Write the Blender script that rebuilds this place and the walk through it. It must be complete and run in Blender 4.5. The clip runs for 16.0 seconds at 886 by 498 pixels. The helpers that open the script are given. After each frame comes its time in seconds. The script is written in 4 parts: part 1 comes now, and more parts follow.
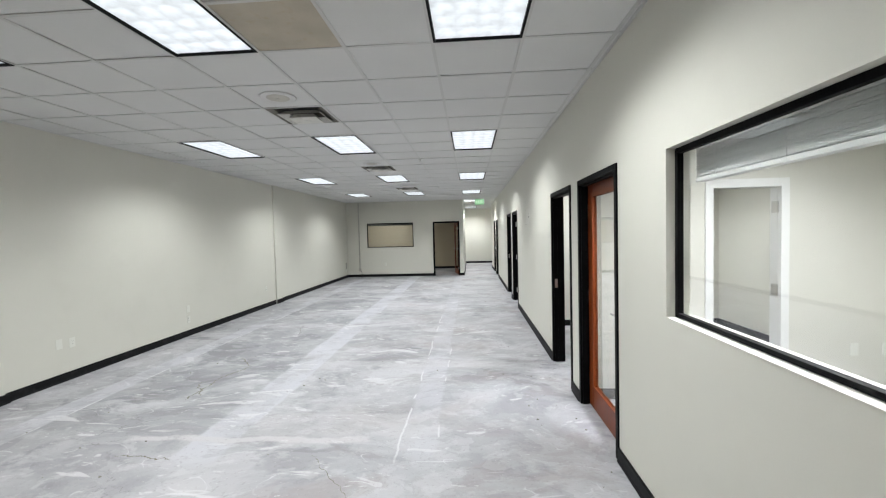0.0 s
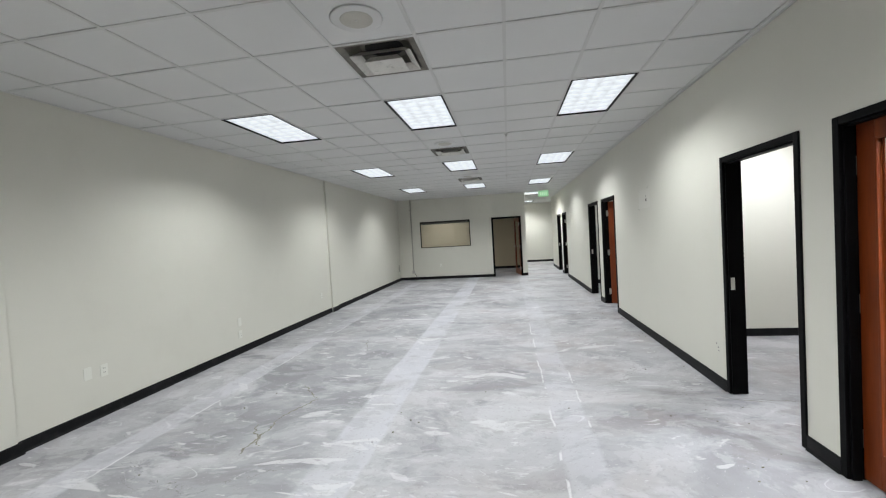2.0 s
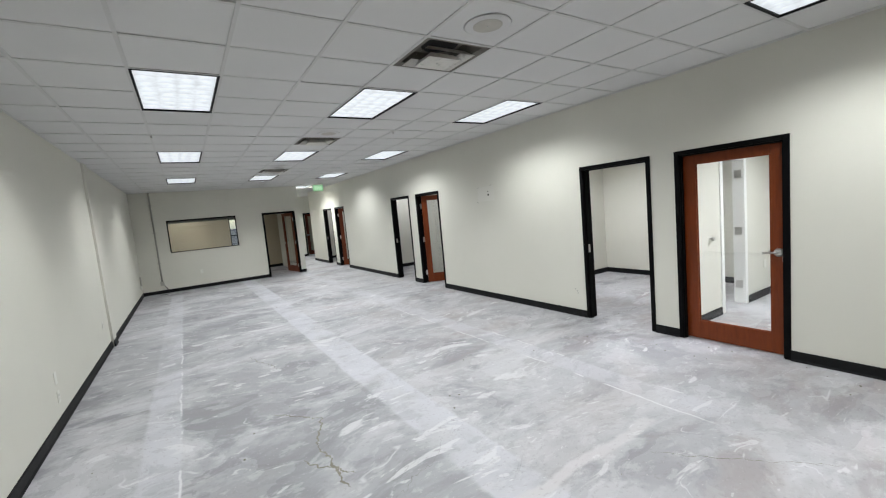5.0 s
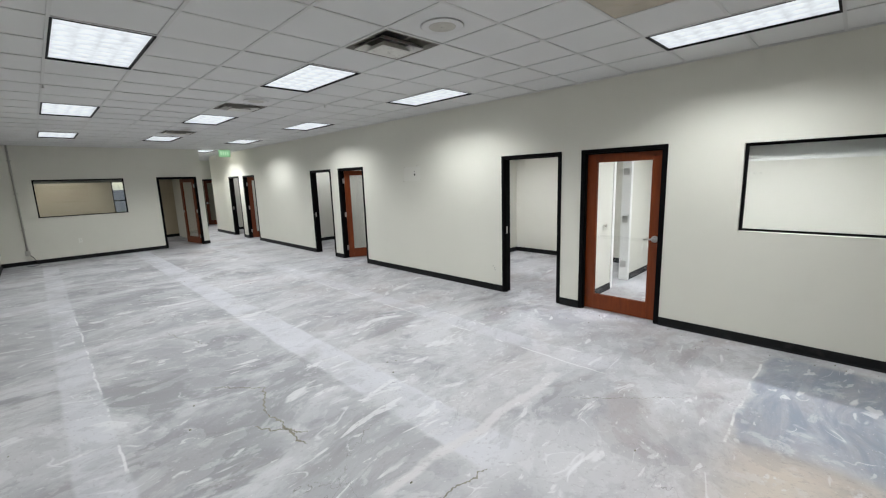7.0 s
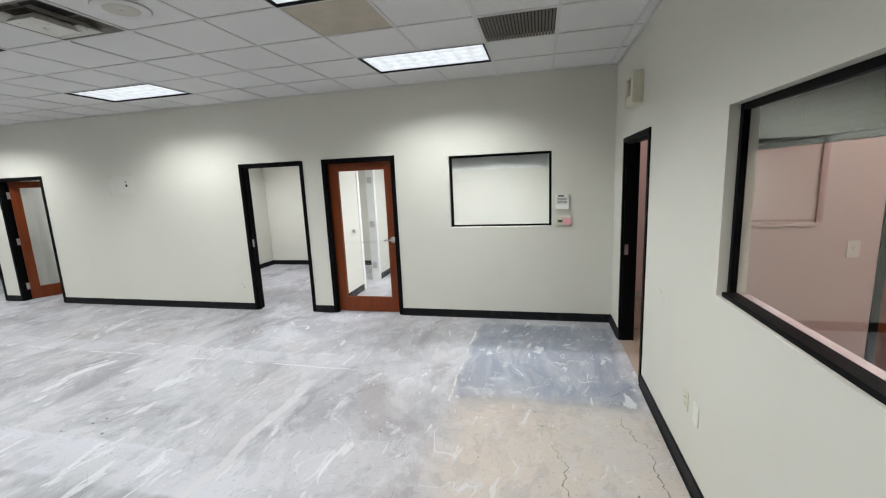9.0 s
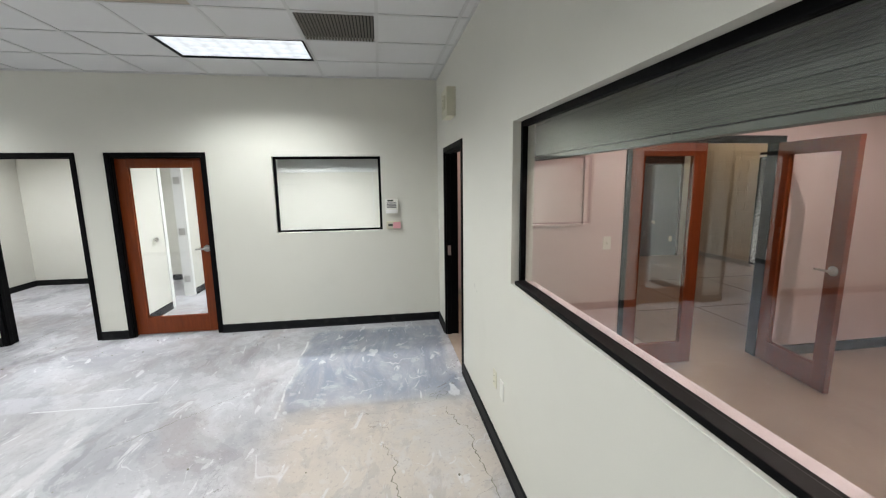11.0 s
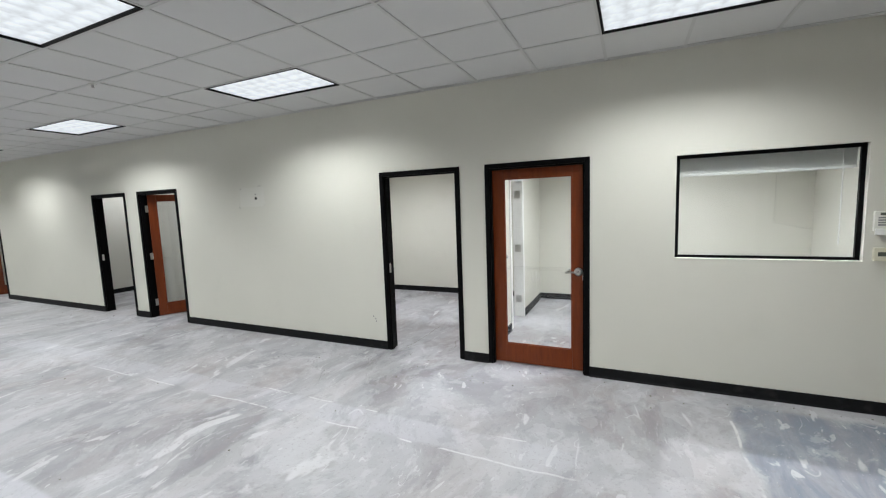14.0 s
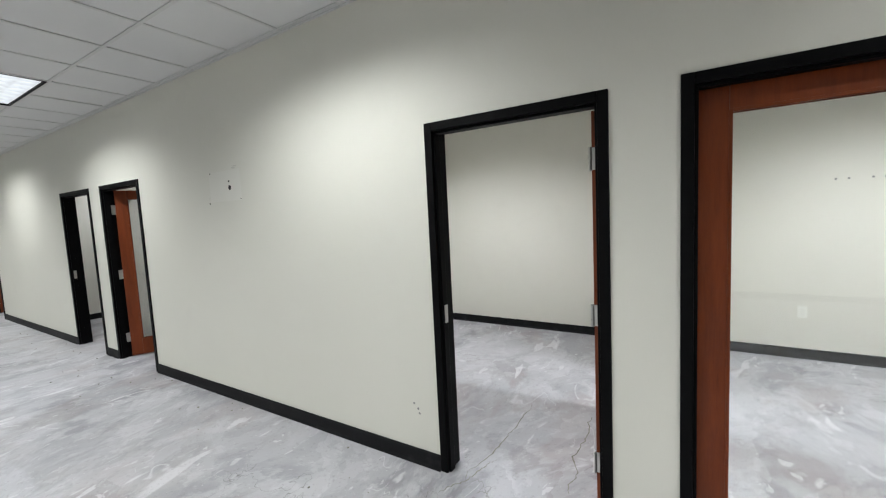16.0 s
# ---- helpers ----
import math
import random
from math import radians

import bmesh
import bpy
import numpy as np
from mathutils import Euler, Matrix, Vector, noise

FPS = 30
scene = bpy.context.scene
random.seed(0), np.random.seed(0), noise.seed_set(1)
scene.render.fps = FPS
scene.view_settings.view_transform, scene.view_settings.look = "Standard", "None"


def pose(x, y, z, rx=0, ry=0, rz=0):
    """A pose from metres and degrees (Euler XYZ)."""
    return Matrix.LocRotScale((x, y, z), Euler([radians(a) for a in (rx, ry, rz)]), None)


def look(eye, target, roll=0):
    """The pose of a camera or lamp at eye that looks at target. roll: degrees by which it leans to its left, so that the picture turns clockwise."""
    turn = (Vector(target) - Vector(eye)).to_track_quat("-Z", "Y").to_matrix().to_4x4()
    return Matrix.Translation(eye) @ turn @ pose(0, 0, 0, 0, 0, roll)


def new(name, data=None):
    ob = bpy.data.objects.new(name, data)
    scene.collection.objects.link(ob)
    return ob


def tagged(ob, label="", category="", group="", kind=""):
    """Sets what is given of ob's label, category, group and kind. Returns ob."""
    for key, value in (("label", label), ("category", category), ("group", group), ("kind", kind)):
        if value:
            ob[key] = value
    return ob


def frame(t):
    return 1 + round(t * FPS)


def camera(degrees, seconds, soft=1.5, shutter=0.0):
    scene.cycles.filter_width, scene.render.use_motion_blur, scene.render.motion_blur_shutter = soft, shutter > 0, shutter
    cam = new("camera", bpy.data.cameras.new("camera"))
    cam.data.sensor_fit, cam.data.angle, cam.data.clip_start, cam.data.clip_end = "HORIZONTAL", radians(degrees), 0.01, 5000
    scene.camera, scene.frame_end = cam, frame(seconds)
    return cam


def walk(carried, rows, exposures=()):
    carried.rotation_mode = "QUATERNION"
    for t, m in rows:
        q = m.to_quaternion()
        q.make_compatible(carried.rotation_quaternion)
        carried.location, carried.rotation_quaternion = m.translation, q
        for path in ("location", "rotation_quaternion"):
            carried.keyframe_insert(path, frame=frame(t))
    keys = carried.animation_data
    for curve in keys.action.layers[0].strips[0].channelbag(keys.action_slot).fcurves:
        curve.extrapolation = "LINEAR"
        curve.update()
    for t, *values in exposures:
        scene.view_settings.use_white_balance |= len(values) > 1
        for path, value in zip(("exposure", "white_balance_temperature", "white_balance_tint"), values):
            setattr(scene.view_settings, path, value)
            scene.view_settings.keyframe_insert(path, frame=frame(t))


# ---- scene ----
cam = camera(94.6, 16.0, soft=1.2)
PATH = [
    (0, (-1.045, -0.305, 1.674), (-1.177, 1.689, 1.597), -1.4),
    (0.5, (-1.157, 0.04, 1.642), (-1.429, 2.021, 1.579), -1.7),
    (1, (-1.31, 0.376, 1.644), (-1.722, 2.332, 1.572), -2.1),
    (1.5, (-1.531, 0.741, 1.627), (-2.035, 2.675, 1.574), -2.2),
    (2, (-1.926, 0.933, 1.582), (-2.243, 2.907, 1.518), -3.3),
    (2.5, (-2.372, 1.072, 1.592), (-2.436, 3.07, 1.508), -5.1),
    (3, (-2.898, 1.167, 1.645), (-2.715, 3.155, 1.524), -6.0),
    (3.5, (-3.435, 1.168, 1.618), (-2.964, 3.104, 1.45), -6.1),
    (4, (-3.935, 1.192, 1.617), (-3.214, 3.05, 1.456), -6.4),
    (4.2, (-4.127, 1.188, 1.636), (-3.303, 3.005, 1.486), -6.4),
    (6.5, (-5.176, 1.166, 1.872), (-3.92, 2.688, 1.548), -2.3),
    (7, (-5.17, 1.104, 1.842), (-3.786, 2.507, 1.5), -1.9),
    (7.5, (-5.168, 1.042, 1.868), (-3.649, 2.291, 1.506), -2.4),
    (8, (-5.146, 0.959, 1.857), (-3.479, 2.005, 1.501), -2.4),
    (8.5, (-5.144, 0.907, 1.832), (-3.332, 1.681, 1.487), -2.5),
    (9, (-5.103, 0.838, 1.812), (-3.186, 1.3, 1.475), -2.5),
    (9.5, (-5.083, 0.773, 1.806), (-3.117, 0.91, 1.465), -2.4),
    (10, (-5.092, 0.73, 1.784), (-3.128, 0.57, 1.445), -2.0),
    (10.2, (-5.105, 0.71, 1.78), (-3.151, 0.447, 1.442), -1.8),
    (12.3, (-5.066, 0.843, 1.75), (-3.109, 0.568, 1.441), 0.4),
    (12.5, (-4.99, 0.928, 1.722), (-3.019, 0.766, 1.429), 0.4),
    (13, (-4.721, 1.257, 1.736), (-2.745, 1.43, 1.486), 0.2),
    (13.5, (-4.429, 1.736, 1.74), (-2.518, 2.286, 1.529), -0.6),
    (14, (-4.123, 2.305, 1.74), (-2.318, 3.139, 1.525), -2.1),
    (14.5, (-3.654, 2.761, 1.748), (-1.949, 3.787, 1.552), -3.0),
    (15, (-3.158, 3.138, 1.731), (-1.473, 4.196, 1.523), -3.0),
    (15.5, (-2.563, 3.367, 1.666), (-0.867, 4.417, 1.473), -2.9),
    (16, (-2.031, 3.627, 1.616), (-0.347, 4.693, 1.441), -2.8),
]
walk(cam, [(t, look(eye, target, roll)) for t, eye, target, roll in PATH],
     exposures=((0, 0.46), (0.5, 0.29), (1.0, 0.20), (1.5, 0.28), (4, 0.35), (6.5, 0.29), (8, 0.26), (10, 0.5), (12.5, 0.47), (13.5, 0.35), (14.5, 0.21), (15.5, 0.24), (16, 0.35)))

# ---- world and light ----
C = 2.975           # ceiling height
G, GX0, GY0 = 0.61, -0.66, 0.085   # ceiling grid

world = bpy.data.worlds.new("world")
scene.world = world
world.use_nodes = True
wn = world.node_tree.nodes
sky = wn.new("ShaderNodeTexSky")
sky.sky_type, sky.sun_disc = "NISHITA", False
sky.sun_elevation, sky.sun_rotation = radians(48), radians(200)
world.node_tree.links.new(sky.outputs[0], wn["Background"].inputs[0])
wn["Background"].inputs[1].default_value = 0.15
sun = new("sun", bpy.data.lights.new("sun", "SUN"))
sun.data.energy, sun.data.angle, sun.data.color = 3.5, radians(0.5), (1, 0.95, 0.88)
sun.matrix_world = look((0, 0, 20), (1.2, 5.0, 14.0))

LAMP_COLOR = (0.96, 0.99, 1.0)


def lamp(x, y, z, watts, color=LAMP_COLOR, cone=147, blend=0.75):
    """A downward lamp with the cut-off of a louvred or lensed fitting."""
    data = bpy.data.lights.new("fitting_lamp", "SPOT")
    data.energy, data.color = watts, color
    data.spot_size, data.spot_blend, data.shadow_soft_size = radians(cone), blend, 0.0
    ob = new("fitting_lamp", data)
    ob.location = (x, y, z)
    return ob


# ---- materials ----
def material(name, color, rough=0.6, metal=0.0, var=0.08, scale=3.0, grain=60.0, bump=0.1, dist=0.002, spec=0.5, stretch=(1, 1, 1), dirt=None, dirt_amount=0.0):
    m = bpy.data.materials.new(name)
    m.use_nodes = True
    nt = m.node_tree
    n, l = nt.nodes, nt.links
    p = n["Principled BSDF"]
    p.inputs["Roughness"].default_value, p.inputs["Metallic"].default_value = rough, metal
    p.inputs["Specular IOR Level"].default_value = spec
    geo = n.new("ShaderNodeNewGeometry")
    mp = n.new("ShaderNodeMapping")
    mp.inputs["Scale"].default_value = stretch
    l.new(geo.outputs["Position"], mp.inputs[0])
    big, fine = n.new("ShaderNodeTexNoise"), n.new("ShaderNodeTexNoise")
    big.inputs["Scale"].default_value, fine.inputs["Scale"].default_value = scale, grain
    big.inputs["Detail"].default_value = 5
    fine.inputs["Detail"].default_value = 3
    l.new(mp.outputs[0], big.inputs[0])
    l.new(mp.outputs[0], fine.inputs[0])
    add = n.new("ShaderNodeMath")
    add.operation = "MULTIPLY_ADD"
    l.new(big.outputs[0], add.inputs[0])
    add.inputs[1].default_value = 0.7
    sc = n.new("ShaderNodeMath")
    sc.operation = "MULTIPLY"
    sc.inputs[1].default_value = 0.3
    l.new(fine.outputs[0], sc.inputs[0])
    l.new(sc.outputs[0], add.inputs[2])
    mix = n.new("ShaderNodeMixRGB")
    mix.inputs[1].default_value = (*[c * (1 - var) for c in color], 1)
    mix.inputs[2].default_value = (*[min(1, c * (1 + var)) for c in color], 1)
    rmp = n.new("ShaderNodeMapRange")
    rmp.inputs[1].default_value, rmp.inputs[2].default_value = 0.3, 0.7
    l.new(add.outputs[0], rmp.inputs[0])
    l.new(rmp.outputs[0], mix.inputs[0])
    out = mix.outputs[0]
    if dirt:
        spots = n.new("ShaderNodeTexNoise")
        spots.inputs["Scale"].default_value, spots.inputs["Detail"].default_value = scale * 2.7, 6
        l.new(mp.outputs[0], spots.inputs[0])
        r2 = n.new("ShaderNodeMapRange")
        r2.inputs[1].default_value, r2.inputs[2].default_value, r2.inputs[4].default_value = 0.58, 0.75, dirt_amount
        l.new(spots.outputs[0], r2.inputs[0])
        mx = n.new("ShaderNodeMixRGB")
        mx.inputs[2].default_value = (*dirt, 1)
        l.new(r2.outputs[0], mx.inputs[0])
        l.new(out, mx.inputs[1])
        out = mx.outputs[0]
    l.new(out, p.inputs["Base Color"])
    rr = n.new("ShaderNodeMapRange")
    rr.inputs[3].default_value, rr.inputs[4].default_value = max(0.02, rough - 0.08), min(1, rough + 0.08)
    l.new(add.outputs[0], rr.inputs[0])
    l.new(rr.outputs[0], p.inputs["Roughness"])
    if bump:
        b = n.new("ShaderNodeBump")
        b.inputs["Strength"].default_value, b.inputs["Distance"].default_value = bump, dist
        l.new(fine.outputs[0], b.inputs["Height"])
        l.new(b.outputs[0], p.inputs["Normal"])
    return m


def glowing(name, color, strength, pattern=0.0):
    m = bpy.data.materials.new(name)
    m.use_nodes = True
    n, l = m.node_tree.nodes, m.node_tree.links
    p = n["Principled BSDF"]
    p.inputs["Base Color"].default_value = (0.25, 0.25, 0.25, 1)
    p.inputs["Emission Color"].default_value = (*color, 1)
    p.inputs["Emission Strength"].default_value = strength
    if pattern:
        # prismatic cells: each cell shows the lamp bright at its middle
        geo, tc = n.new("ShaderNodeNewGeometry"), n.new("ShaderNodeTexCoord")
        sp = n.new("ShaderNodeSeparateXYZ")
        l.new(tc.outputs["Object"], sp.inputs[0])
        no = n.new("ShaderNodeTexNoise")
        no.inputs["Scale"].default_value, no.inputs["Detail"].default_value = 14, 3
        l.new(geo.outputs["Position"], no.inputs[0])

        def calc(op, a, b):
            q = n.new("ShaderNodeMath")
            q.operation = op
            for i, v in enumerate((a, b)):
                if isinstance(v, (int, float)):
                    q.inputs[i].default_value = v
                else:
                    l.new(v, q.inputs[i])
            return q.outputs[0]
        cells = [calc("ABSOLUTE", calc("SINE", calc("MULTIPLY", sp.outputs[i], math.pi / w), 0), 0) for i, w in ((0, 0.139), (1, 0.145))]
        v = calc("ADD", calc("MULTIPLY", calc("MULTIPLY", cells[0], cells[1]), 0.45), calc("MULTIPLY", no.outputs[0], 1.15))
        r = n.new("ShaderNodeMapRange")
        r.inputs[1].default_value, r.inputs[2].default_value = 0.35, 1.0
        r.inputs[3].default_value, r.inputs[4].default_value = strength * (1 - pattern), strength * (1 + pattern)
        l.new(v, r.inputs[0])
        l.new(r.outputs[0], p.inputs["Emission Strength"])
    return m


def glass(name, tint=(0.98, 0.99, 0.985), rough=0.0):
    m = bpy.data.materials.new(name)
    m.use_nodes = True
    n, l = m.node_tree.nodes, m.node_tree.links
    n.clear()
    out, gl = n.new("ShaderNodeOutputMaterial"), n.new("ShaderNodeBsdfGlass")
    gl.inputs["Color"].default_value = (*tint, 1)
    gl.inputs["Roughness"].default_value, gl.inputs["IOR"].default_value = rough, 1.5
    l.new(gl.outputs[0], out.inputs[0])
    return m


WALL = material("wall_paint", (0.645, 0.635, 0.57), 0.55, var=0.025, scale=0.9, grain=140, bump=0.12, dist=0.001, spec=0.3, dirt=(0.5, 0.48, 0.42), dirt_amount=0.10)
PINK = material("pink_wall_paint", (0.60, 0.485, 0.475), 0.6, var=0.03, scale=0.9, grain=140, bump=0.12, dist=0.001, spec=0.3)
BEIGE = material("beige_wall_paint", (0.50, 0.43, 0.31), 0.6, var=0.03, scale=0.9, grain=140, bump=0.12, dist=0.001, spec=0.3)
TILE = material("ceiling_tile", (0.66, 0.66, 0.655), 0.9, var=0.03, scale=1.2, grain=220, bump=0.5, dist=0.002, spec=0.1)
GRID = material("ceiling_t_bar", (0.56, 0.56, 0.55), 0.5, var=0.04, grain=30, bump=0.02)
STAIN = material("water_stained_tile", (0.47, 0.425, 0.35), 0.9, var=0.10, scale=5, grain=200, bump=0.5, dist=0.002, spec=0.1, dirt=(0.42, 0.33, 0.2), dirt_amount=0.35)
BLACK = material("black_frame_paint", (0.003, 0.003, 0.0034), 0.5, var=0.25, scale=6, grain=90, bump=0.05, spec=0.07, dirt=(0.03, 0.028, 0.026), dirt_amount=0.06)
RUBBER = material("black_rubber_base", (0.007, 0.007, 0.008), 0.55, spec=0.15, var=0.25, scale=3, grain=70, bump=0.08, dirt=(0.07, 0.067, 0.065), dirt_amount=0.2)
WOOD = material("red_stained_wood", (0.150, 0.029, 0.005), 0.38, spec=0.3, var=0.22, scale=5, grain=40, bump=0.08, stretch=(6, 6, 0.5), dirt=(0.075, 0.013, 0.003), dirt_amount=0.3)
WHITE = material("white_enamel", (0.78, 0.78, 0.76), 0.35, var=0.03, grain=80, bump=0.03)
CREAM = material("cream_plastic", (0.62, 0.60, 0.47), 0.45, var=0.04, grain=80, bump=0.03)
PLATE = material("white_plate_plastic", (0.72, 0.72, 0.66), 0.4, var=0.03, grain=80, bump=0.02)
STEEL = material("brushed_nickel", (0.55, 0.54, 0.52), 0.3, metal=1.0, var=0.08, scale=20, grain=200, bump=0.05)
GREYM = material("grey_conduit_paint", (0.42, 0.41, 0.37), 0.5, var=0.06, grain=80, bump=0.03)
VENTW = material("dusty_vent_enamel", (0.60, 0.59, 0.55), 0.5, var=0.12, scale=7, grain=60, bump=0.05, dirt=(0.16, 0.15, 0.13), dirt_amount=0.6)
DUSTY = material("dusty_duct_sheet", (0.16, 0.15, 0.13), 0.8, var=0.35, scale=9, grain=70, bump=0.2)
# near-black that stands in for the shade inside holes, slots and ducts
DARK = material("cavity_shade_black", (0.01, 0.01, 0.01), 0.9, var=0.2, grain=50, bump=0.05)
GRILLE = material("dusty_return_grille", (0.13, 0.12, 0.10), 0.7, var=0.2, scale=6, grain=80, bump=0.1, dirt=(0.22, 0.2, 0.17), dirt_amount=0.5)
BLIND = material("aluminium_blind", (0.70, 0.70, 0.69), 0.4, var=0.05, grain=60, bump=0.02)
BLINDG = material("green_grey_blind", (0.11, 0.118, 0.098), 0.45, var=0.06, grain=60, bump=0.02)
SPKGRILLE = material("speaker_grille", (0.47, 0.455, 0.41), 0.6, var=0.08, scale=8, grain=420, bump=0.5, dist=0.002)
SCREEN = material("grey_display", (0.10, 0.11, 0.09), 0.25, var=0.1, grain=60, bump=0)
INK = material("grey_print", (0.22, 0.22, 0.22), 0.7, var=0.1, grain=60, bump=0)
STICKER = material("pink_sticker", (0.75, 0.36, 0.40), 0.6, var=0.06, grain=60, bump=0.02)
GREEN = glowing("green_exit_panel", (0.22, 0.62, 0.26), 0.55)
PALE = glowing("pale_exit_marks", (0.6, 0.9, 0.6), 0.6)
DIFFUSER = glowing("prismatic_diffuser", (0.88, 0.945, 1.0), 0.60, 0.22)
CLEAR = glass("clear_glass")
BLUE = material("blue_grey_door_paint", (0.10, 0.15, 0.19), 0.45, var=0.06, grain=70, bump=0.05)
BRICK = material("painted_brick", (0.60, 0.54, 0.44), 0.6, var=0.05, scale=2, grain=70, bump=0.4, dist=0.003)
TANFLOOR = material("tan_stained_concrete", (0.34, 0.265, 0.21), 0.3, var=0.18, scale=1.6, grain=30, bump=0.05)
JOINT = material("dark_floor_joint", (0.10, 0.085, 0.075), 0.8, var=0.2, grain=50)
ASPHALT = material("asphalt", (0.05, 0.05, 0.052), 0.85, var=0.2, scale=2, grain=90, bump=0.4)
KERB = material("kerb_concrete", (0.42, 0.41, 0.38), 0.8, var=0.1, scale=3, grain=60, bump=0.2)
LEAF = material("hedge_leaves", (0.07, 0.14, 0.035), 0.6, var=0.5, scale=9, grain=40, bump=0)
CABLE = material("black_cable", (0.02, 0.02, 0.02), 0.5, var=0.2, grain=60)
CRACK = material("crack_fill", (0.20, 0.19, 0.15), 0.9, var=0.3, scale=5, grain=60)
PATCH = material("touched_up_paint", (0.665, 0.655, 0.60), 0.5, var=0.02, grain=140, bump=0.1, dist=0.001, spec=0.3)
SMUDGE = material("grey_scuff", (0.53, 0.52, 0.47), 0.6, var=0.1, grain=90)

def floor_material():
    m = bpy.data.materials.new("bare_concrete")
    m.use_nodes = True
    n, l = m.node_tree.nodes, m.node_tree.links
    p = n["Principled BSDF"]
    geo = n.new("ShaderNodeNewGeometry")
    # sweeps of the scraper curve: bend the coordinates by a slow swirl
    swirl, off, bent = n.new("ShaderNodeTexNoise"), n.new("ShaderNodeVectorMath"), n.new("ShaderNodeVectorMath")
    swirl.inputs["Scale"].default_value, swirl.inputs["Detail"].default_value = 0.55, 2
    l.new(geo.outputs["Position"], swirl.inputs[0])
    off.operation, bent.operation = "SCALE", "ADD"
    off.inputs["Scale"].default_value = 0.9
    l.new(swirl.outputs["Color"], off.inputs[0])
    l.new(off.outputs[0], bent.inputs[0])
    l.new(geo.outputs["Position"], bent.inputs[1])
    pos = bent.outputs[0]

    def noise(scale, detail=5, stretch=(1, 1, 1), rot=0, rough=0.55, distort=0.0):
        mp = n.new("ShaderNodeMapping")
        mp.inputs["Scale"].default_value = stretch
        mp.inputs["Rotation"].default_value = (0, 0, radians(rot))
        l.new(pos, mp.inputs[0])
        t = n.new("ShaderNodeTexNoise")
        t.inputs["Scale"].default_value, t.inputs["Detail"].default_value = scale, detail
        t.inputs["Roughness"].default_value, t.inputs["Distortion"].default_value = rough, distort
        l.new(mp.outputs[0], t.inputs[0])
        return t.outputs[0]

    def ramp(v, a, b, lo=0.0, hi=1.0):
        r = n.new("ShaderNodeMapRange")
        r.interpolation_type = "SMOOTHSTEP"
        r.inputs[1].default_value, r.inputs[2].default_value, r.inputs[3].default_value, r.inputs[4].default_value = a, b, lo, hi
        l.new(v, r.inputs[0])
        return r.outputs[0]

    def calc(op, a, b):
        q = n.new("ShaderNodeMath")
        q.operation = op
        for i, v in enumerate((a, b)):
            if isinstance(v, (int, float)):
                q.inputs[i].default_value = v
            else:
                l.new(v, q.inputs[i])
        return q.outputs[0]

    def blend(fac, a, b):
        x = n.new("ShaderNodeMixRGB")
        for i, v in enumerate((fac, a, b)):
            if isinstance(v, tuple):
                x.inputs[i].default_value = (*v, 1)
            elif isinstance(v, (int, float)):
                x.inputs[i].default_value = v
            else:
                l.new(v, x.inputs[i])
        return x.outputs[0]

    sep = n.new("ShaderNodeSeparateXYZ")
    l.new(geo.outputs["Position"], sep.inputs[0])
    X, Y = sep.outputs[0], sep.outputs[1]
    wob = calc("MULTIPLY", calc("SUBTRACT", noise(2.2, 4), 0.5), 0.22)
    xw, yw = calc("ADD", X, wob), calc("ADD", Y, wob)

    xs = calc("ADD", X, calc("MULTIPLY", wob, 0.35))

    def band(v, a, b, soft=0.03):
        return calc("MULTIPLY", ramp(v, a - soft, a + soft), ramp(v, b - soft, b + soft, 1, 0))

    col = blend(ramp(noise(0.55, 4), 0.35, 0.65), (0.335, 0.337, 0.357), (0.425, 0.427, 0.445))
    col = blend(ramp(noise(0.8, 4, (1, 1, 1), 44), 0.52, 0.68, 0, 0.5), col, (0.37, 0.335, 0.325))
    # broad trowel sweeps
    col = blend(ramp(noise(0.75, 8, (0.85, 1.15, 1), 24, 0.60, 0.2), 0.48, 0.575, 0, 0.8), col, (0.22, 0.22, 0.235))
    col = blend(ramp(noise(1.6, 8, (0.8, 1.2, 1), -40, 0.60, 0.2), 0.53, 0.60, 0, 0.55), col, (0.255, 0.235, 0.235))
    col = blend(ramp(noise(1.1, 8, (0.8, 1.25, 1), 70, 0.62, 0.3), 0.50, 0.58, 0, 0.75), col, (0.47, 0.47, 0.49))
    col = blend(ramp(noise(3.0, 7, (0.75, 1.25, 1), 110, 0.60, 0.3), 0.55, 0.62, 0, 0.5), col, (0.48, 0.48, 0.50))
    # greyer bay west of the middle strip, worn in patches
    west = calc("MULTIPLY", ramp(xw, -3.5, -3.2, 1, 0), ramp(noise(0.9, 6, (0.6, 1.3, 1), 40), 0.40, 0.58))
    col = blend(calc("MULTIPLY", west, 0.6), col, (0.235, 0.238, 0.25))
    east = calc("MULTIPLY", ramp(xw, -3.2, -2.9), ramp(noise(0.8, 6, (0.8, 1.2, 1), 15), 0.42, 0.58))
    col = blend(calc("MULTIPLY", east, 0.35), col, (0.45, 0.445, 0.46))
    rust = calc("MULTIPLY", ramp(xw, -3.2, -2.4), ramp(noise(1.1, 7, (0.8, 1.2, 1), 63, 0.65), 0.53, 0.62))
    col = blend(calc("MULTIPLY", rust, 0.55), col, (0.315, 0.275, 0.27))
